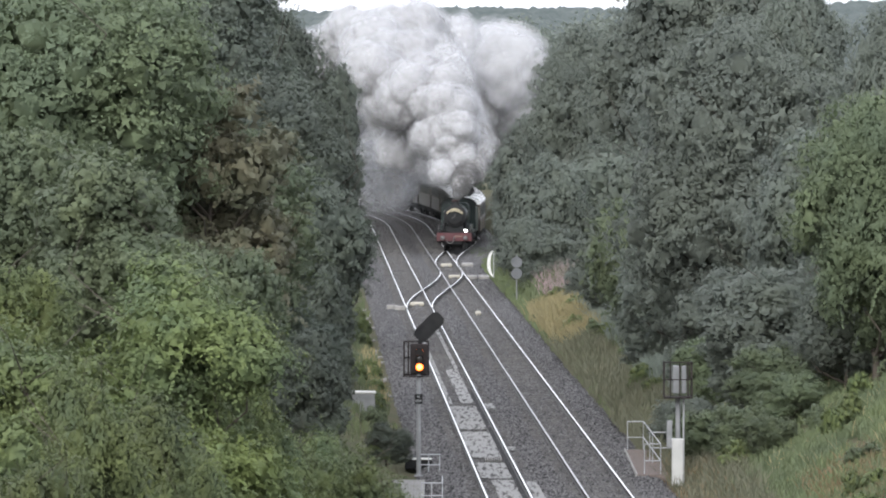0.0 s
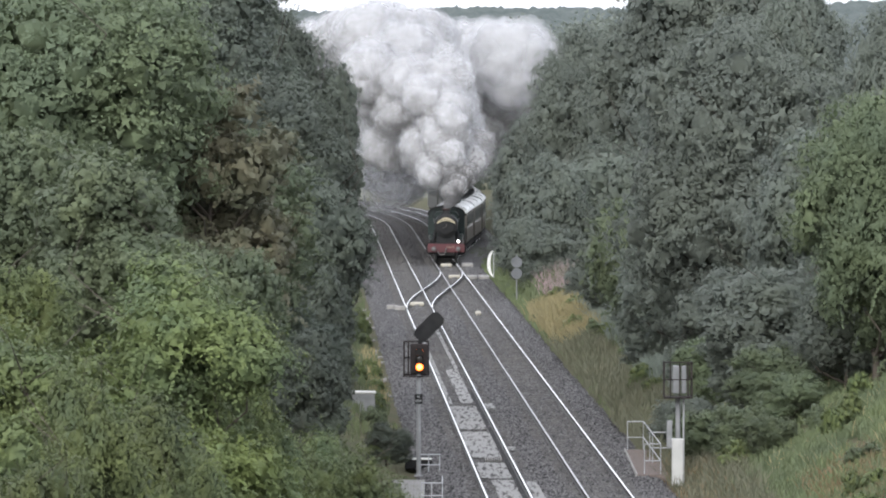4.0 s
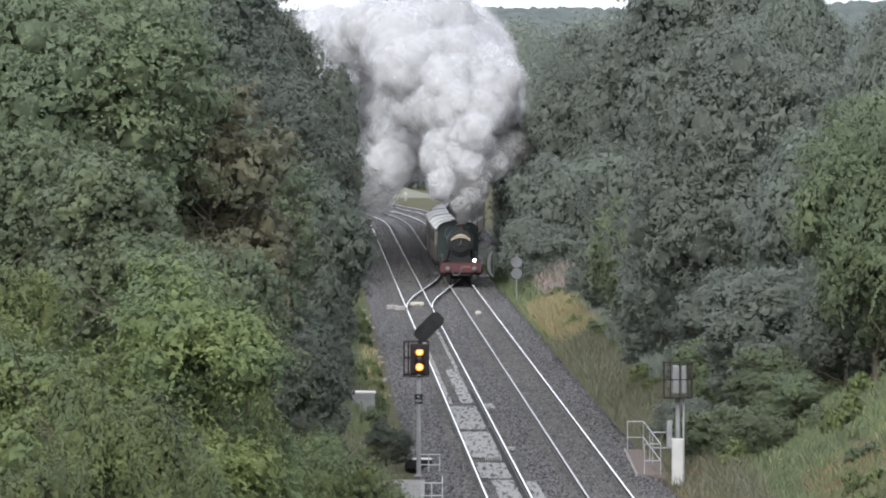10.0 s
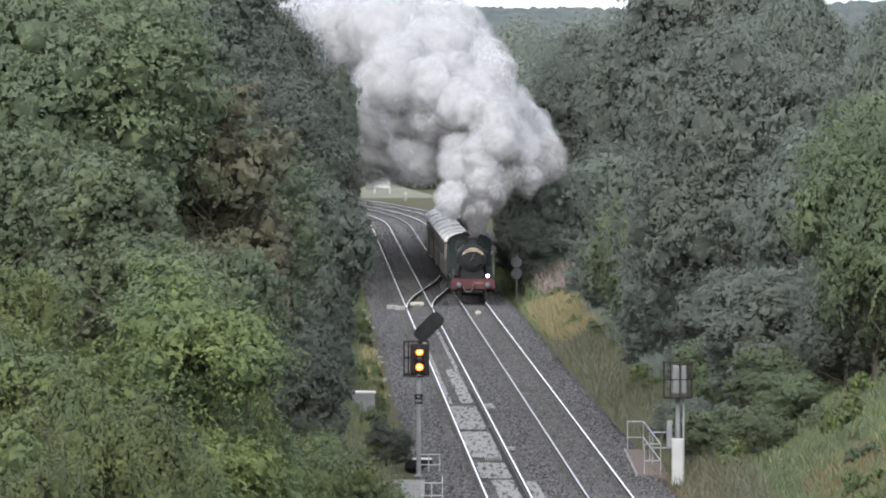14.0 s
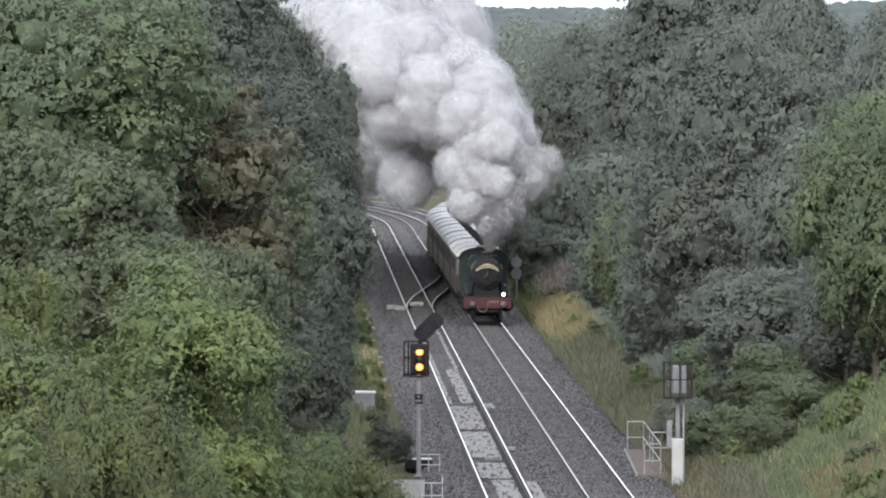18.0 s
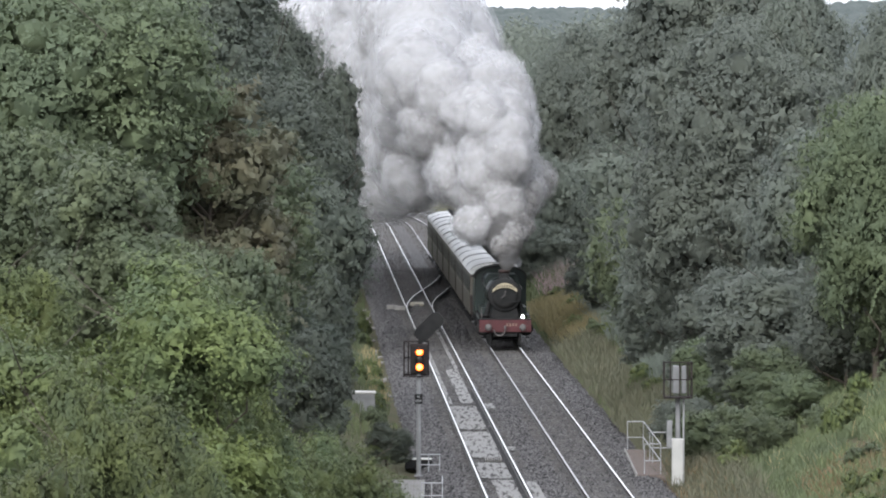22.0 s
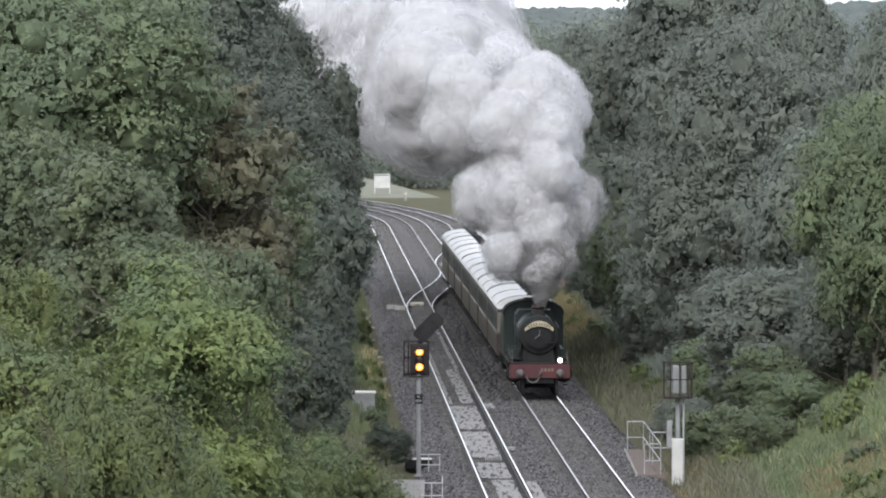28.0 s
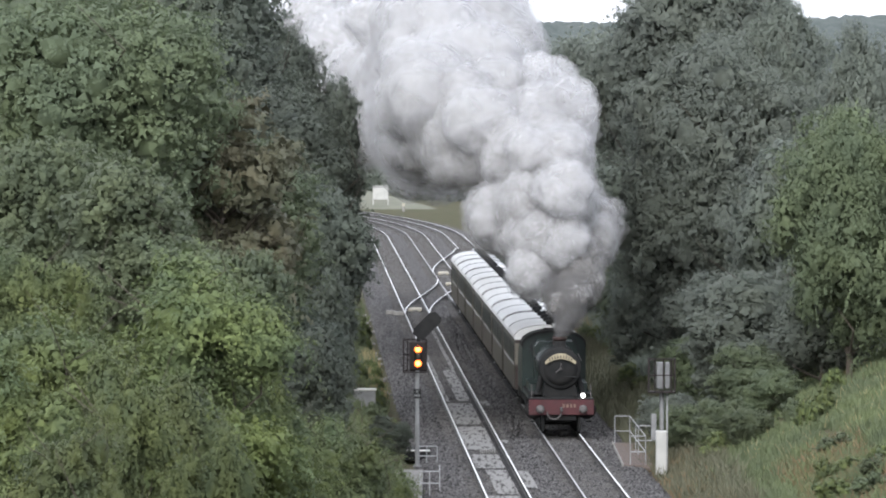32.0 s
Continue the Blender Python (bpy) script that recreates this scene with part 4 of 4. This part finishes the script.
def puff_mesh(seed, mat, detail=4, thin=THIN):
    """A billow: a ball carrying rounded lumps, which carry smaller ones, in a skin of thin vapour."""
    def sphere(level):
        bm = bmesh.new()
        bmesh.ops.create_icosphere(bm, subdivisions=level, radius=1)
        out = np.array([v.co[:] for v in bm.verts]), [tuple(v.index for v in f.verts) for f in bm.faces]
        bm.free()
        return out

    rng = np.random.default_rng(seed)
    knobs = []
    for k, lo, hi, tall in ((11, 0.5, 0.85, 0.24), (46, 0.24, 0.42, 0.1), (150, 0.12, 0.22, 0.035)):
        d = rng.normal(size=(k, 3))
        knobs.append((d / np.linalg.norm(d, axis=1)[:, None], rng.uniform(lo, hi, k), tall))

    def shell(name, level, grow, ragged, one):
        co, tri = sphere(level)
        radius = np.full(len(co), 0.76)
        for d, w, tall in knobs:
            near = np.linalg.norm(co[:, None, :] - d[None], axis=2) / w[None]
            cap = np.sqrt(np.clip(1 - near ** 2, 0, 1))
            radius += tall * np.log(np.mean(np.exp(9 * cap), axis=1) * cap.shape[1] ** 0.5) / 9
        radius += np.array([0.06 * noise.fractal(Vector(p) * 2.6 + Vector((0, seed, 0)), 1.0, 2.0, 5) for p in co])
        if ragged:
            radius *= np.array([grow + ragged * noise.fractal(Vector(p) * 3 + Vector((seed, 0, 0)), 1.0, 2.0, 3) for p in co])
        me = bpy.data.meshes.new(name)
        me.from_pydata([tuple(p) for p in co * radius[:, None]], [], tri)
        me.polygons.foreach_set("use_smooth", [True] * len(me.polygons))
        me.materials.append(one)
        return me

    return shell("puff", detail, 1.0, 0, mat), shell("veil", 4, 1.05, 0.05, thin[0]), shell("middle_veil", 4, 1.12, 0.09, thin[1]), shell("outer_veil", 4, 1.22, 0.15, thin[2])


PUFFS = [puff_mesh(i + 1, STEAM) for i in range(5)]
GREYS = [puff_mesh(i + 31, STEAM, 3, THIN_GREY)[1:] for i in range(2)]
DARKS = [puff_mesh(i + 21, STEAM, 3, THIN_DARK)[1:] for i in range(2)]
plume = thing("smoke_plume", "billowing white exhaust steam trailing from the chimney", "smoke")
# each billow: kind, distance behind the chimney, distance in from the windward rim of the plume, height, size, phase, turn
BILLOWS = []


def build_plume():
    rng = random.Random(8)

    def add(kind, back, inset, z, r, mesh):
        ob = new("puff", mesh[0])
        ob.parent = plume
        for me in mesh[1:]:
            new(me.name.split(".")[0], me).parent = ob
        ob.scale = (r, r, r)
        BILLOWS.append((ob, kind, back, inset, z, r, rng.uniform(0, math.tau), rng.uniform(-1, 1)))

    # dark and then grey smoke over the chimney
    for i in range(7):
        u = i / 6
        add("stem", 0.1 + 2.4 * u, rng.uniform(-0.2, 0.6) * u, 4.15 + 1.6 * u, 0.3 + 0.65 * u, DARKS[i % 2])
    for i in range(20):
        u = i / 19
        add("stem", 1.2 + 6.5 * u, rng.uniform(-0.35, 1.1) * (0.5 + 0.7 * u), 5.0 + 2.9 * u + rng.uniform(0, 0.6), 0.6 + 0.6 * u, GREYS[i % 2] if i % 3 or i < 10 else PUFFS[i % 5][1:])
    # the rising column
    for i in range(120):
        d = 3.2 + 32 * (i / 119) ** 1.25
        grow = 1 - math.exp(-d / 8)
        r = 0.55 + 1.45 * grow + rng.uniform(-0.2, 0.5) * grow
        low, high = 5.0 + 0.05 * d + r, 6.4 + 11.5 * grow - 0.4 * r
        across_ = (0.3 + 6.8 * (1 - math.exp(-d / 10))) * (rng.random() ** 1.4 if i % 3 else 0.0)
        add("column", d, across_, rng.uniform(low, max(high, low + 0.3)), r, PUFFS[i % 5])
    # older, wider smoke behind it
    for i in range(100):
        d = 36 + 150 * (i / 99) ** 1.2
        r = rng.uniform(1.9, 3.2)
        add("cloud", d, 17 * (rng.random() if i % 4 else 0.02), rng.uniform(5.5 + r, 17.2 - 0.6 * r), r, PUFFS[i % 5])
    # low murk beside the coaches, and wisps torn off the rim
    for i in range(40):
        d = rng.uniform(48, 140)
        add("murk", d, rng.uniform(3.5, 13), rng.uniform(3.0, 7), rng.uniform(1.6, 2.8), PUFFS[i % 5][i % 3 if d > 105 else 1 + i % 2:])
    for i in range(14):
        d = rng.uniform(8, 26)
        add("wisp", d, rng.uniform(-0.9, 0.6), rng.uniform(8, 15), rng.uniform(0.7, 1.3), PUFFS[i % 5][2:])


build_plume()
# the windward rim of the column beside the line, by the time, at four heights
HEIGHTS = (5.5, 9.0, 12.5, 16.5)
RIM_TIMES = (0, 3, 6, 8, 10, 12, 14, 17, 18, 20, 23, 25, 28, 30, 32)
RIM = ((2.2, 2.3, 1.4, 2.1, 1.3, 2.4, 1.4, 1.7, 1.9, 0.4, 0.9, 1.8, 0.9, 1.0, 1.7),
       (1.6, 2.2, 2.2, 3.1, 3.8, 4.5, 5.4, 1.7, 3.3, 2.2, 1.5, 0.5, 2.4, 1.7, 1.7),
       (0.3, 0.3, 3.2, 1.3, 4.1, 4.4, 2.2, 0.7, 1.4, 1.6, 1.4, -0.6, 1.9, 1.2, 1.2),
       (-1.5, -1.5, 2.6, 0.0, 1.8, 0.8, 1.2, -3.0, -2.4, -1.2, -3.2, -3.2, -3.0, -0.8, -0.8))


def rim(t, z):
    return float(np.interp(z, HEIGHTS, [np.interp(t, RIM_TIMES, row) for row in RIM]))


def billow_pose(item, t):
    """A billow rolls and circles slowly while the plume follows the chimney, clear of the roofs under it."""
    ob, kind, back, inset, z, r, ph, turn = item
    y = front_at(t) + 2.6 + back
    w = 0.8 / (0.6 + 0.3 * r)
    sway = 0.22 * r
    pz = z + sway * math.sin(ph + w * t)
    py = y + sway * 1.5 * math.sin(ph * 2 + w * t)
    lift = float(np.interp(t, (0, 4, 24, 28, 32), (0, 0.3, 0.3, 4.6, 4.8)))
    if kind == "stem":
        off = 0.1 + min(1.0, back / 6) * (rim(t, pz) - 0.9) + inset
        pz = z + 0.3 * (pz - z)
    elif kind in ("column", "wisp"):
        near = min(1.0, back / 9)
        off = near * (rim(t, pz) - 0.98 * r - inset) + (1 - near) * (0.1 - 0.5 * inset)
        pz += lift * ease(back, 5, 12) * (1 - ease(pz, 7, 13))
    else:
        rear = float(np.interp(t, (0, 3, 6, 8, 9, 10, 12, 32), (6.6, 7.4, 7.3, 6.8, 5.8, 4.2, 1.5, 0.5)))
        off = rear - r - inset + 0.1 * max(0.0, pz - 13)
        if kind == "cloud":
            off -= 4.5 * (1 - ease(pz, 7.0, 11.5))
            pz += 0.3 * ease(t, 8, 16) * max(0.0, pz - 9) + lift * (1 - ease(pz, 7, 13))
        else:
            pz += float(np.interp(t, (0, 3, 7, 14, 25, 28, 32), (0, 0.3, 2.5, 4.2, 4.6, 8.5, 8.5)))
    if back > 3.3 and abs(off) < 2.2 + 1.2 * r:
        roofs = float(np.interp(t, (0, 4, 10), (4.6, 5.6, 7.2))) - 0.016 * back
        pz = max(pz, max(roofs * min(1.0, 0.6 + back / 16), 4.4) + 1.1 * r)
    x = train_line(min(y, 700.0)) + off
    x = max(x, -0.0088 * py + 1.15 * r - 0.1 * max(0.0, py - 430))
    return pose(x, py, pz, math.degrees(ph) + 9 * t * turn, math.degrees(ph * 2) + 12 * t * turn, 10 * t * turn)


# ---- signals ----
AMBER = material("lit amber signal lens", (1.0, 0.43, 0.11), (1.0, 0.43, 0.11), 1, 0.3, glow=2.6)
AMBER_RIM = material("amber rim of a lit lens", (1.0, 0.17, 0.02), (1.0, 0.17, 0.02), 1, 0.3, glow=1.7)
LENS_OFF = material("unlit signal lens", (0.03, 0.03, 0.03), (0.04, 0.035, 0.03), 1, 0.15)


def build_signal(x, y):
    t = thing("railway_signal", "black colour-light signal on a grey post with a tilted route indicator", "signal")
    t.location = (x, y, -0.73)
    part("post", lathe([(0.16, 0.5), (0.16, 0.55), (0.085, 0.56), (0.075, 4.2)], 16), GREY_PAINT, t, "grey steel post")
    head = part("signal_head", box(-0.3, -0.1, 4.15, 0.32, 0.1, 5.25, 0.04), CAGE, t, "dark signal head")
    for z, lit in ((4.42, True), (4.69, False), (4.96, True)):
        part("hood", lathe([(0.15, 0.0), (0.15, 0.2), (0.143, 0.2), (0.143, 0.0)], 20, across(-0.1, z, 0.03), None, False), BLACK, head)
        lens = part("lens", lathe([(0.142, 0.0), (0.14, 0.02), (0.1, 0.03)], 20, across(-0.12, z, 0.03)), AMBER_RIM if lit else LENS_OFF, head, "amber lens" if lit else "", True)
        if lit:
            part("lens_centre", lathe([(0.095, 0.031), (0.05, 0.045)], 20, across(-0.12, z, 0.03)), AMBER, lens, "glowing amber lens", True)
    # Added disc, not part of such a signal: covers the lit upper lens.
    shutter = part("shutter", lathe([(0.14, 0.0), (0.14, 0.008)], 20, across(0, -0.12)), BLACK, t, "added black disc covering the upper lens until it lights")
    shutter.location = (0.03, -0.24, 5.08)
    cage = part("cage", box(-0.55, -0.2, 4.1, -0.5, -0.15, 5.3), CAGE, t, "dark maintenance cage")
    for a in ((-0.55, 0.45), (-0.4, 0.45), (-0.55, -0.15), (0.32, 0.45)):
        part("bar", box(a[0], a[1], 4.1, a[0] + 0.055, a[1] + 0.055, 5.3), CAGE, cage)
    for z in (4.1, 4.7, 5.28):
        part("bar", box(-0.55, 0.45, z, 0.36, 0.49, z + 0.055), CAGE, cage)
        part("bar", box(-0.55, -0.2, z, -0.51, 0.49, z + 0.055), CAGE, cage)
    part("cage_floor", box(-0.55, -0.15, 4.06, 0.36, 0.49, 4.1), CAGE, cage)
    own = [(-0.28, -0.1), (-0.28, 0.55), (-0.16, 0.7), (0.16, 0.7), (0.28, 0.55), (0.28, -0.35), (0.16, -0.5), (-0.16, -0.5), (-0.28, -0.35)]
    part("route_indicator", prism([(a, b * 1.0) for a, b in own], -0.08, 0.06, None, pose(0.3, 0, 5.78, 0, 45, 0)), BLACK, t, "tilted black route indicator board")
    part("bracket", box(-0.02, -0.03, 5.25, 0.12, 0.03, 5.6), BLACK, t)
    plate = part("plate", box(-0.14, -0.13, 3.1, 0.14, -0.11, 3.45, 0.01), BLACK, t, "black identification plate")
    for z, n in ((3.31, 2), (3.16, 4)):
        for i in range(n):
            part("letter_bar", box(-0.02 * n * 1.4 + i * 0.056, -0.136, z, -0.02 * n * 1.4 + i * 0.056 + 0.035, -0.131, z + 0.09), GREY_PAINT, plate)
    return t, shutter


signal, shutter = build_signal(-0.87, 283)


def railing(parent, pts, h, mat=GALV, mid=True, r=0.02):
    """Posts and rails along a row of (x, y) places."""
    for x, y in pts:
        part("post", rod((x, y, 0), (x, y, h), r, 6), mat, parent)
    for a, b in zip(pts, pts[1:]):
        for z in ((h, h * 0.5) if mid else (h,)):
            part("rail", rod((*a, z), (*b, z), r, 6), mat, parent)


def build_back_signal(x, y):
    t = thing("railway_signal", "caged colour-light signal seen from behind on a grey post", "signal")
    t.location = (x, y, -0.54)
    part("post", lathe([(0.18, 0.1), (0.18, 0.2), (0.09, 0.22), (0.085, 3.2)], 16), GREY_PAINT, t, "grey steel post")
    part("cable_pipe", rod((0.2, -0.02, 0.1), (0.2, -0.02, 3.2), 0.035, 8), GALV, t)
    part("relay_box", box(-0.4, -0.15, 1.4, -0.2, 0.15, 2.4, 0.02), GREY_PAINT, t)
    part("head_back", box(-0.2, -0.1, 3.35, 0.08, 0.3, 4.35, 0.03), GREY_PAINT, t, "pale grey back of the signal head")
    part("door", box(0.12, -0.12, 3.35, 0.3, 0.1, 4.35, 0.03), GREY_PAINT, t, "pale grey back of the signal head")
    cage = part("cage", box(-0.52, -0.55, 3.2, 0.5, 0.45, 3.26), CAGE, t, "dark maintenance cage")
    for a, b in ((-0.52, -0.55), (-0.3, -0.55), (0.02, -0.55), (0.32, -0.55), (0.46, -0.55), (-0.52, 0.4), (0.46, 0.4)):
        part("bar", box(a, b, 3.2, a + 0.045, b + 0.045, 4.5), CAGE, cage)
    for z in (3.85, 4.46):
        part("bar", box(-0.52, -0.55, z, 0.5, -0.5, z + 0.045), CAGE, cage)
        part("bar", box(-0.52, -0.55, z, -0.47, 0.45, z + 0.045), CAGE, cage)
        part("bar", box(0.45, -0.55, z, 0.5, 0.45, z + 0.045), CAGE, cage)
    return t


build_back_signal(8.35, 281)


def build_access(x, y):
    t = thing("access_platform", "reddish gravel platform with galvanised handrails", "platform")
    t.location = (x, y, -0.25)
    part("slab", box(-0.35, 0, -0.1, 0.75, 18, 0.12, 0.02), GRAVEL, t)
    part("kerb", box(-0.42, -0.1, -0.1, -0.35, 18.1, 0.16, 0.01), CONCRETE, t)
    railing(t, [(-0.3, 17.6), (0.3, 17.6), (0.48, 0.2), (-0.1, 0.2)], 1.2)
    railing(t, [(0.35, 10.0), (1.2, 10.0)], 1.15)
    part("post", rod((0.4, 8.0, 0), (0.4, 8.0, 1.2), 0.02, 6), GALV, t)


build_access(7.3, 282.3)
cab = thing("equipment_cabinet", "tall pale grey trackside equipment cabinet", "cabinet", m=pose(8.23, 277, -0.35))
part("body", box(-0.21, -0.3, 0.12, 0.21, 0.3, 1.75, 0.02), PALE, cab)
part("plinth", box(-0.18, -0.26, 0, 0.18, 0.26, 0.12), BLACK, cab)
part("door_edge", box(0.17, -0.32, 0.16, 0.19, -0.3, 1.7), GREY_PAINT, cab)

loc = thing("equipment_cabinet", "pale grey trackside location cabinet among leaves", "cabinet", m=pose(-3.3, 325, -0.35))
part("body", box(-0.45, -0.35, 0.1, 0.5, 0.35, 1.3, 0.02), GREY_PAINT, loc)
part("lid", box(-0.5, -0.4, 1.3, 0.55, 0.4, 1.4, 0.03), WHITE, loc, "white lid")
part("plinth", box(-0.4, -0.3, 0, 0.45, 0.3, 0.1), CONCRETE, loc)

stage = thing("signal_platform", "pale ribbed decking with a galvanised handrail by the signal", "platform", m=pose(-0.7, 268, -0.35))
part("frame", box(-1.6, -14, 0.0, 0.06, 10.5, 0.2, 0.02), GREY_PAINT, stage)
for i in range(16):
    part("plank", box(-1.6 + i * 0.104, -14, 0.2, -1.6 + i * 0.104 + 0.085, 10.5, 0.24), CONCRETE, stage)
railing(stage, [(-0.02, -3), (0.32, -3), (0.68, -3), (0.68, 1.0)], 0.85)

rest = thing("handrail", "galvanised handrail round a dark ballast pit", "handrail", m=pose(-0.72, 289, -0.35))
railing(rest, [(-0.15, -3), (0.2, -3), (0.6, -3)], 0.75)
pit = thing("cable_box", "black cable box with a white edge", "box", m=pose(-1.15, 292, -0.35))
part("body", box(-0.25, -2, 0, 0.75, 2, 0.35, 0.03), BLACK, pit)
part("edge", box(-0.3, -2.05, 0.36, 0.75, -1.9, 0.42), WHITE, pit)


# ---- small things along the line ----
def casing(x, y, w, label):
    t = thing("point_motor", label, "point motor", "point motors", pose(x, y, -0.17))
    part("casing", box(-w, -1.2, 0, w, 1.2, 0.2, 0.05), YELLOW, t)
    part("end_cap", box(-w * 0.4, -1.3, 0, w * 0.4, 1.3, 0.12, 0.02), CONCRETE, t)


for x, y, w in ((left_line(475), 475, 0.42), (right_line(534), 534, 0.4), (right_line(563), 563, 0.4), (right_line(458) - 0.1, 458, 0.16)):
    casing(x, y, w, "pale yellow point motor cover between the rails")
for x, y, w in ((1.95, 534, 0.35), (1.75, 566, 0.4), (right_line(534) + 2.0, 534, 0.35)):
    t = thing("trough_cover", "pale concrete cable cover on ballast", "cable cover", "cable covers", pose(x, y, -0.2))
    part("slab", box(-w, -2, 0, w, 2, 0.2, 0.03), CONCRETE, t)
for x, y in ((-3.0, 470), (-2.5, 468)):
    t = thing("trough_cover", "pale concrete cable cover on ballast", "cable cover", "cable covers", pose(x, y, -0.22))
    part("slab", box(-0.35, -0.5, 0, 0.3, 0.5, 0.25, 0.03), CONCRETE, t)
rng = random.Random(4)
for i in range(16):
    y = 345 + rng.uniform(0, 125)
    t = thing("cess_block", "pale broken concrete block at the ballast edge", "block", "concrete blocks", pose(left_line(y) - 3.1 + rng.uniform(-0.12, 0.12), y, -0.35, 0, 0, rng.uniform(0, 90)))
    part("block", box(-0.06 - 0.1 * rng.random(), -0.15, 0, 0.05 + 0.08 * rng.random(), 0.15, 0.1 + rng.random() * 0.15, 0.05), CONCRETE, t)

SIGN_BACK = material("dull grey sign back", (0.14, 0.145, 0.15), (0.1, 0.105, 0.11), 3, 0.7, shine=0.2)
sign = thing("trackside_sign", "pair of round grey signs seen from behind on a post", "sign", m=pose(right_line(490) + 3.0, 490, -0.4))
part("post", rod((0, 0, 0), (0, 0, 2.9), 0.04, 8), GREY_PAINT, sign)
for z in (2.35, 1.65):
    part("disc", lathe([(0.34, 0.0), (0.34, 0.03)], 24, across(-0.06, z + 0.1)), SIGN_BACK, sign)

hoop = thing("white_marker", "curved white board beside a pale handrail frame", "marker", m=pose(right_line(540) + 2.5, 540, -0.3))
arc = [(-0.55 * math.cos(a) - 0.0, 0.95 + 0.95 * math.sin(a)) for a in [radians(-75 + 150 * i / 12) for i in range(13)]]
arc2 = [(-0.32 * math.cos(a) - 0.0, 0.95 + 0.85 * math.sin(a)) for a in [radians(-75 + 150 * i / 12) for i in range(13)]]
part("board", prism([(x + 0.4, z) for x, z in arc + arc2[::-1]], -0.03, 0.03), WHITE, hoop, "curved white board")
for x in (0.3, 1.35):
    part("post", rod((x, 0, 0), (x, 0, 1.7), 0.04, 6), GALV, hoop)
for z in (0.9, 1.65):
    part("rail", rod((0.3, 0, z), (1.35, 0, z), 0.04, 6), GALV, hoop)

hut = thing("notice_board", "white board on two posts beyond the junction", "board", m=pose(-6.6, 862, -0.3))
part("panel", box(-0.8, -0.05, 0.75, 0.75, 0.05, 2.1, 0.02), PALE, hut)
for x in (-0.85, 0.8):
    part("post", box(x - 0.05, -0.05, 0, x + 0.05, 0.05, 2.25), PALE, hut)
part("top_rail", box(-0.9, -0.05, 2.2, 0.85, 0.05, 2.3), PALE, hut)
field = sheet("far_verge", [-60, -20, -8, 0, 6, 12, 20], [845, 852, 860, 880, 905], lambda x, y: -0.75 + 0.035 * (y - 845) + 0.1 * noise.noise(Vector((x, y * 0.3, 0))), FIELD, label="pale yellow grass beyond the junction", category="grass")
mark = thing("marker_post", "small yellow marker post beyond the tracks", "marker", m=pose(-3.9, 822, -0.2))
part("post", rod((0, 0, 0), (0, 0, 0.7), 0.12, 8), CONCRETE, mark)
part("head", rod((0, 0, 0.6), (0, 0, 0.9), 0.15, 8), YELLOW, mark)


# ---- what moves ----
def motions():
    for ob, back, length in TRAIN:
        walk(ob, [(t, on_line(back, length, t)) for t in range(0, 33)])
    steps = [i / 15 for i in range(481)]
    for (ob, r) in WHEELS:
        y, z = ob.location.y, ob.location.z
        walk(ob, [(t, pose(0, y, z) @ Matrix.Rotation((front_at(0) - front_at(t)) / r, 4, "X")) for t in steps])
    for item in BILLOWS:
        walk(item[0], [(t, billow_pose(item, t)) for t in range(0, 33)])
    # The added disc swings away so that the upper lamp seems to light.
    up, away = pose(0.03, -0.24, 5.08), pose(0.03, -0.24, 5.08, -80, 0, 0)
    walk(shutter, [(0, up), (8.5, up), (8.6, up @ pose(0, 0, 0, -40)), (8.7, away), (32, away)])


motions()
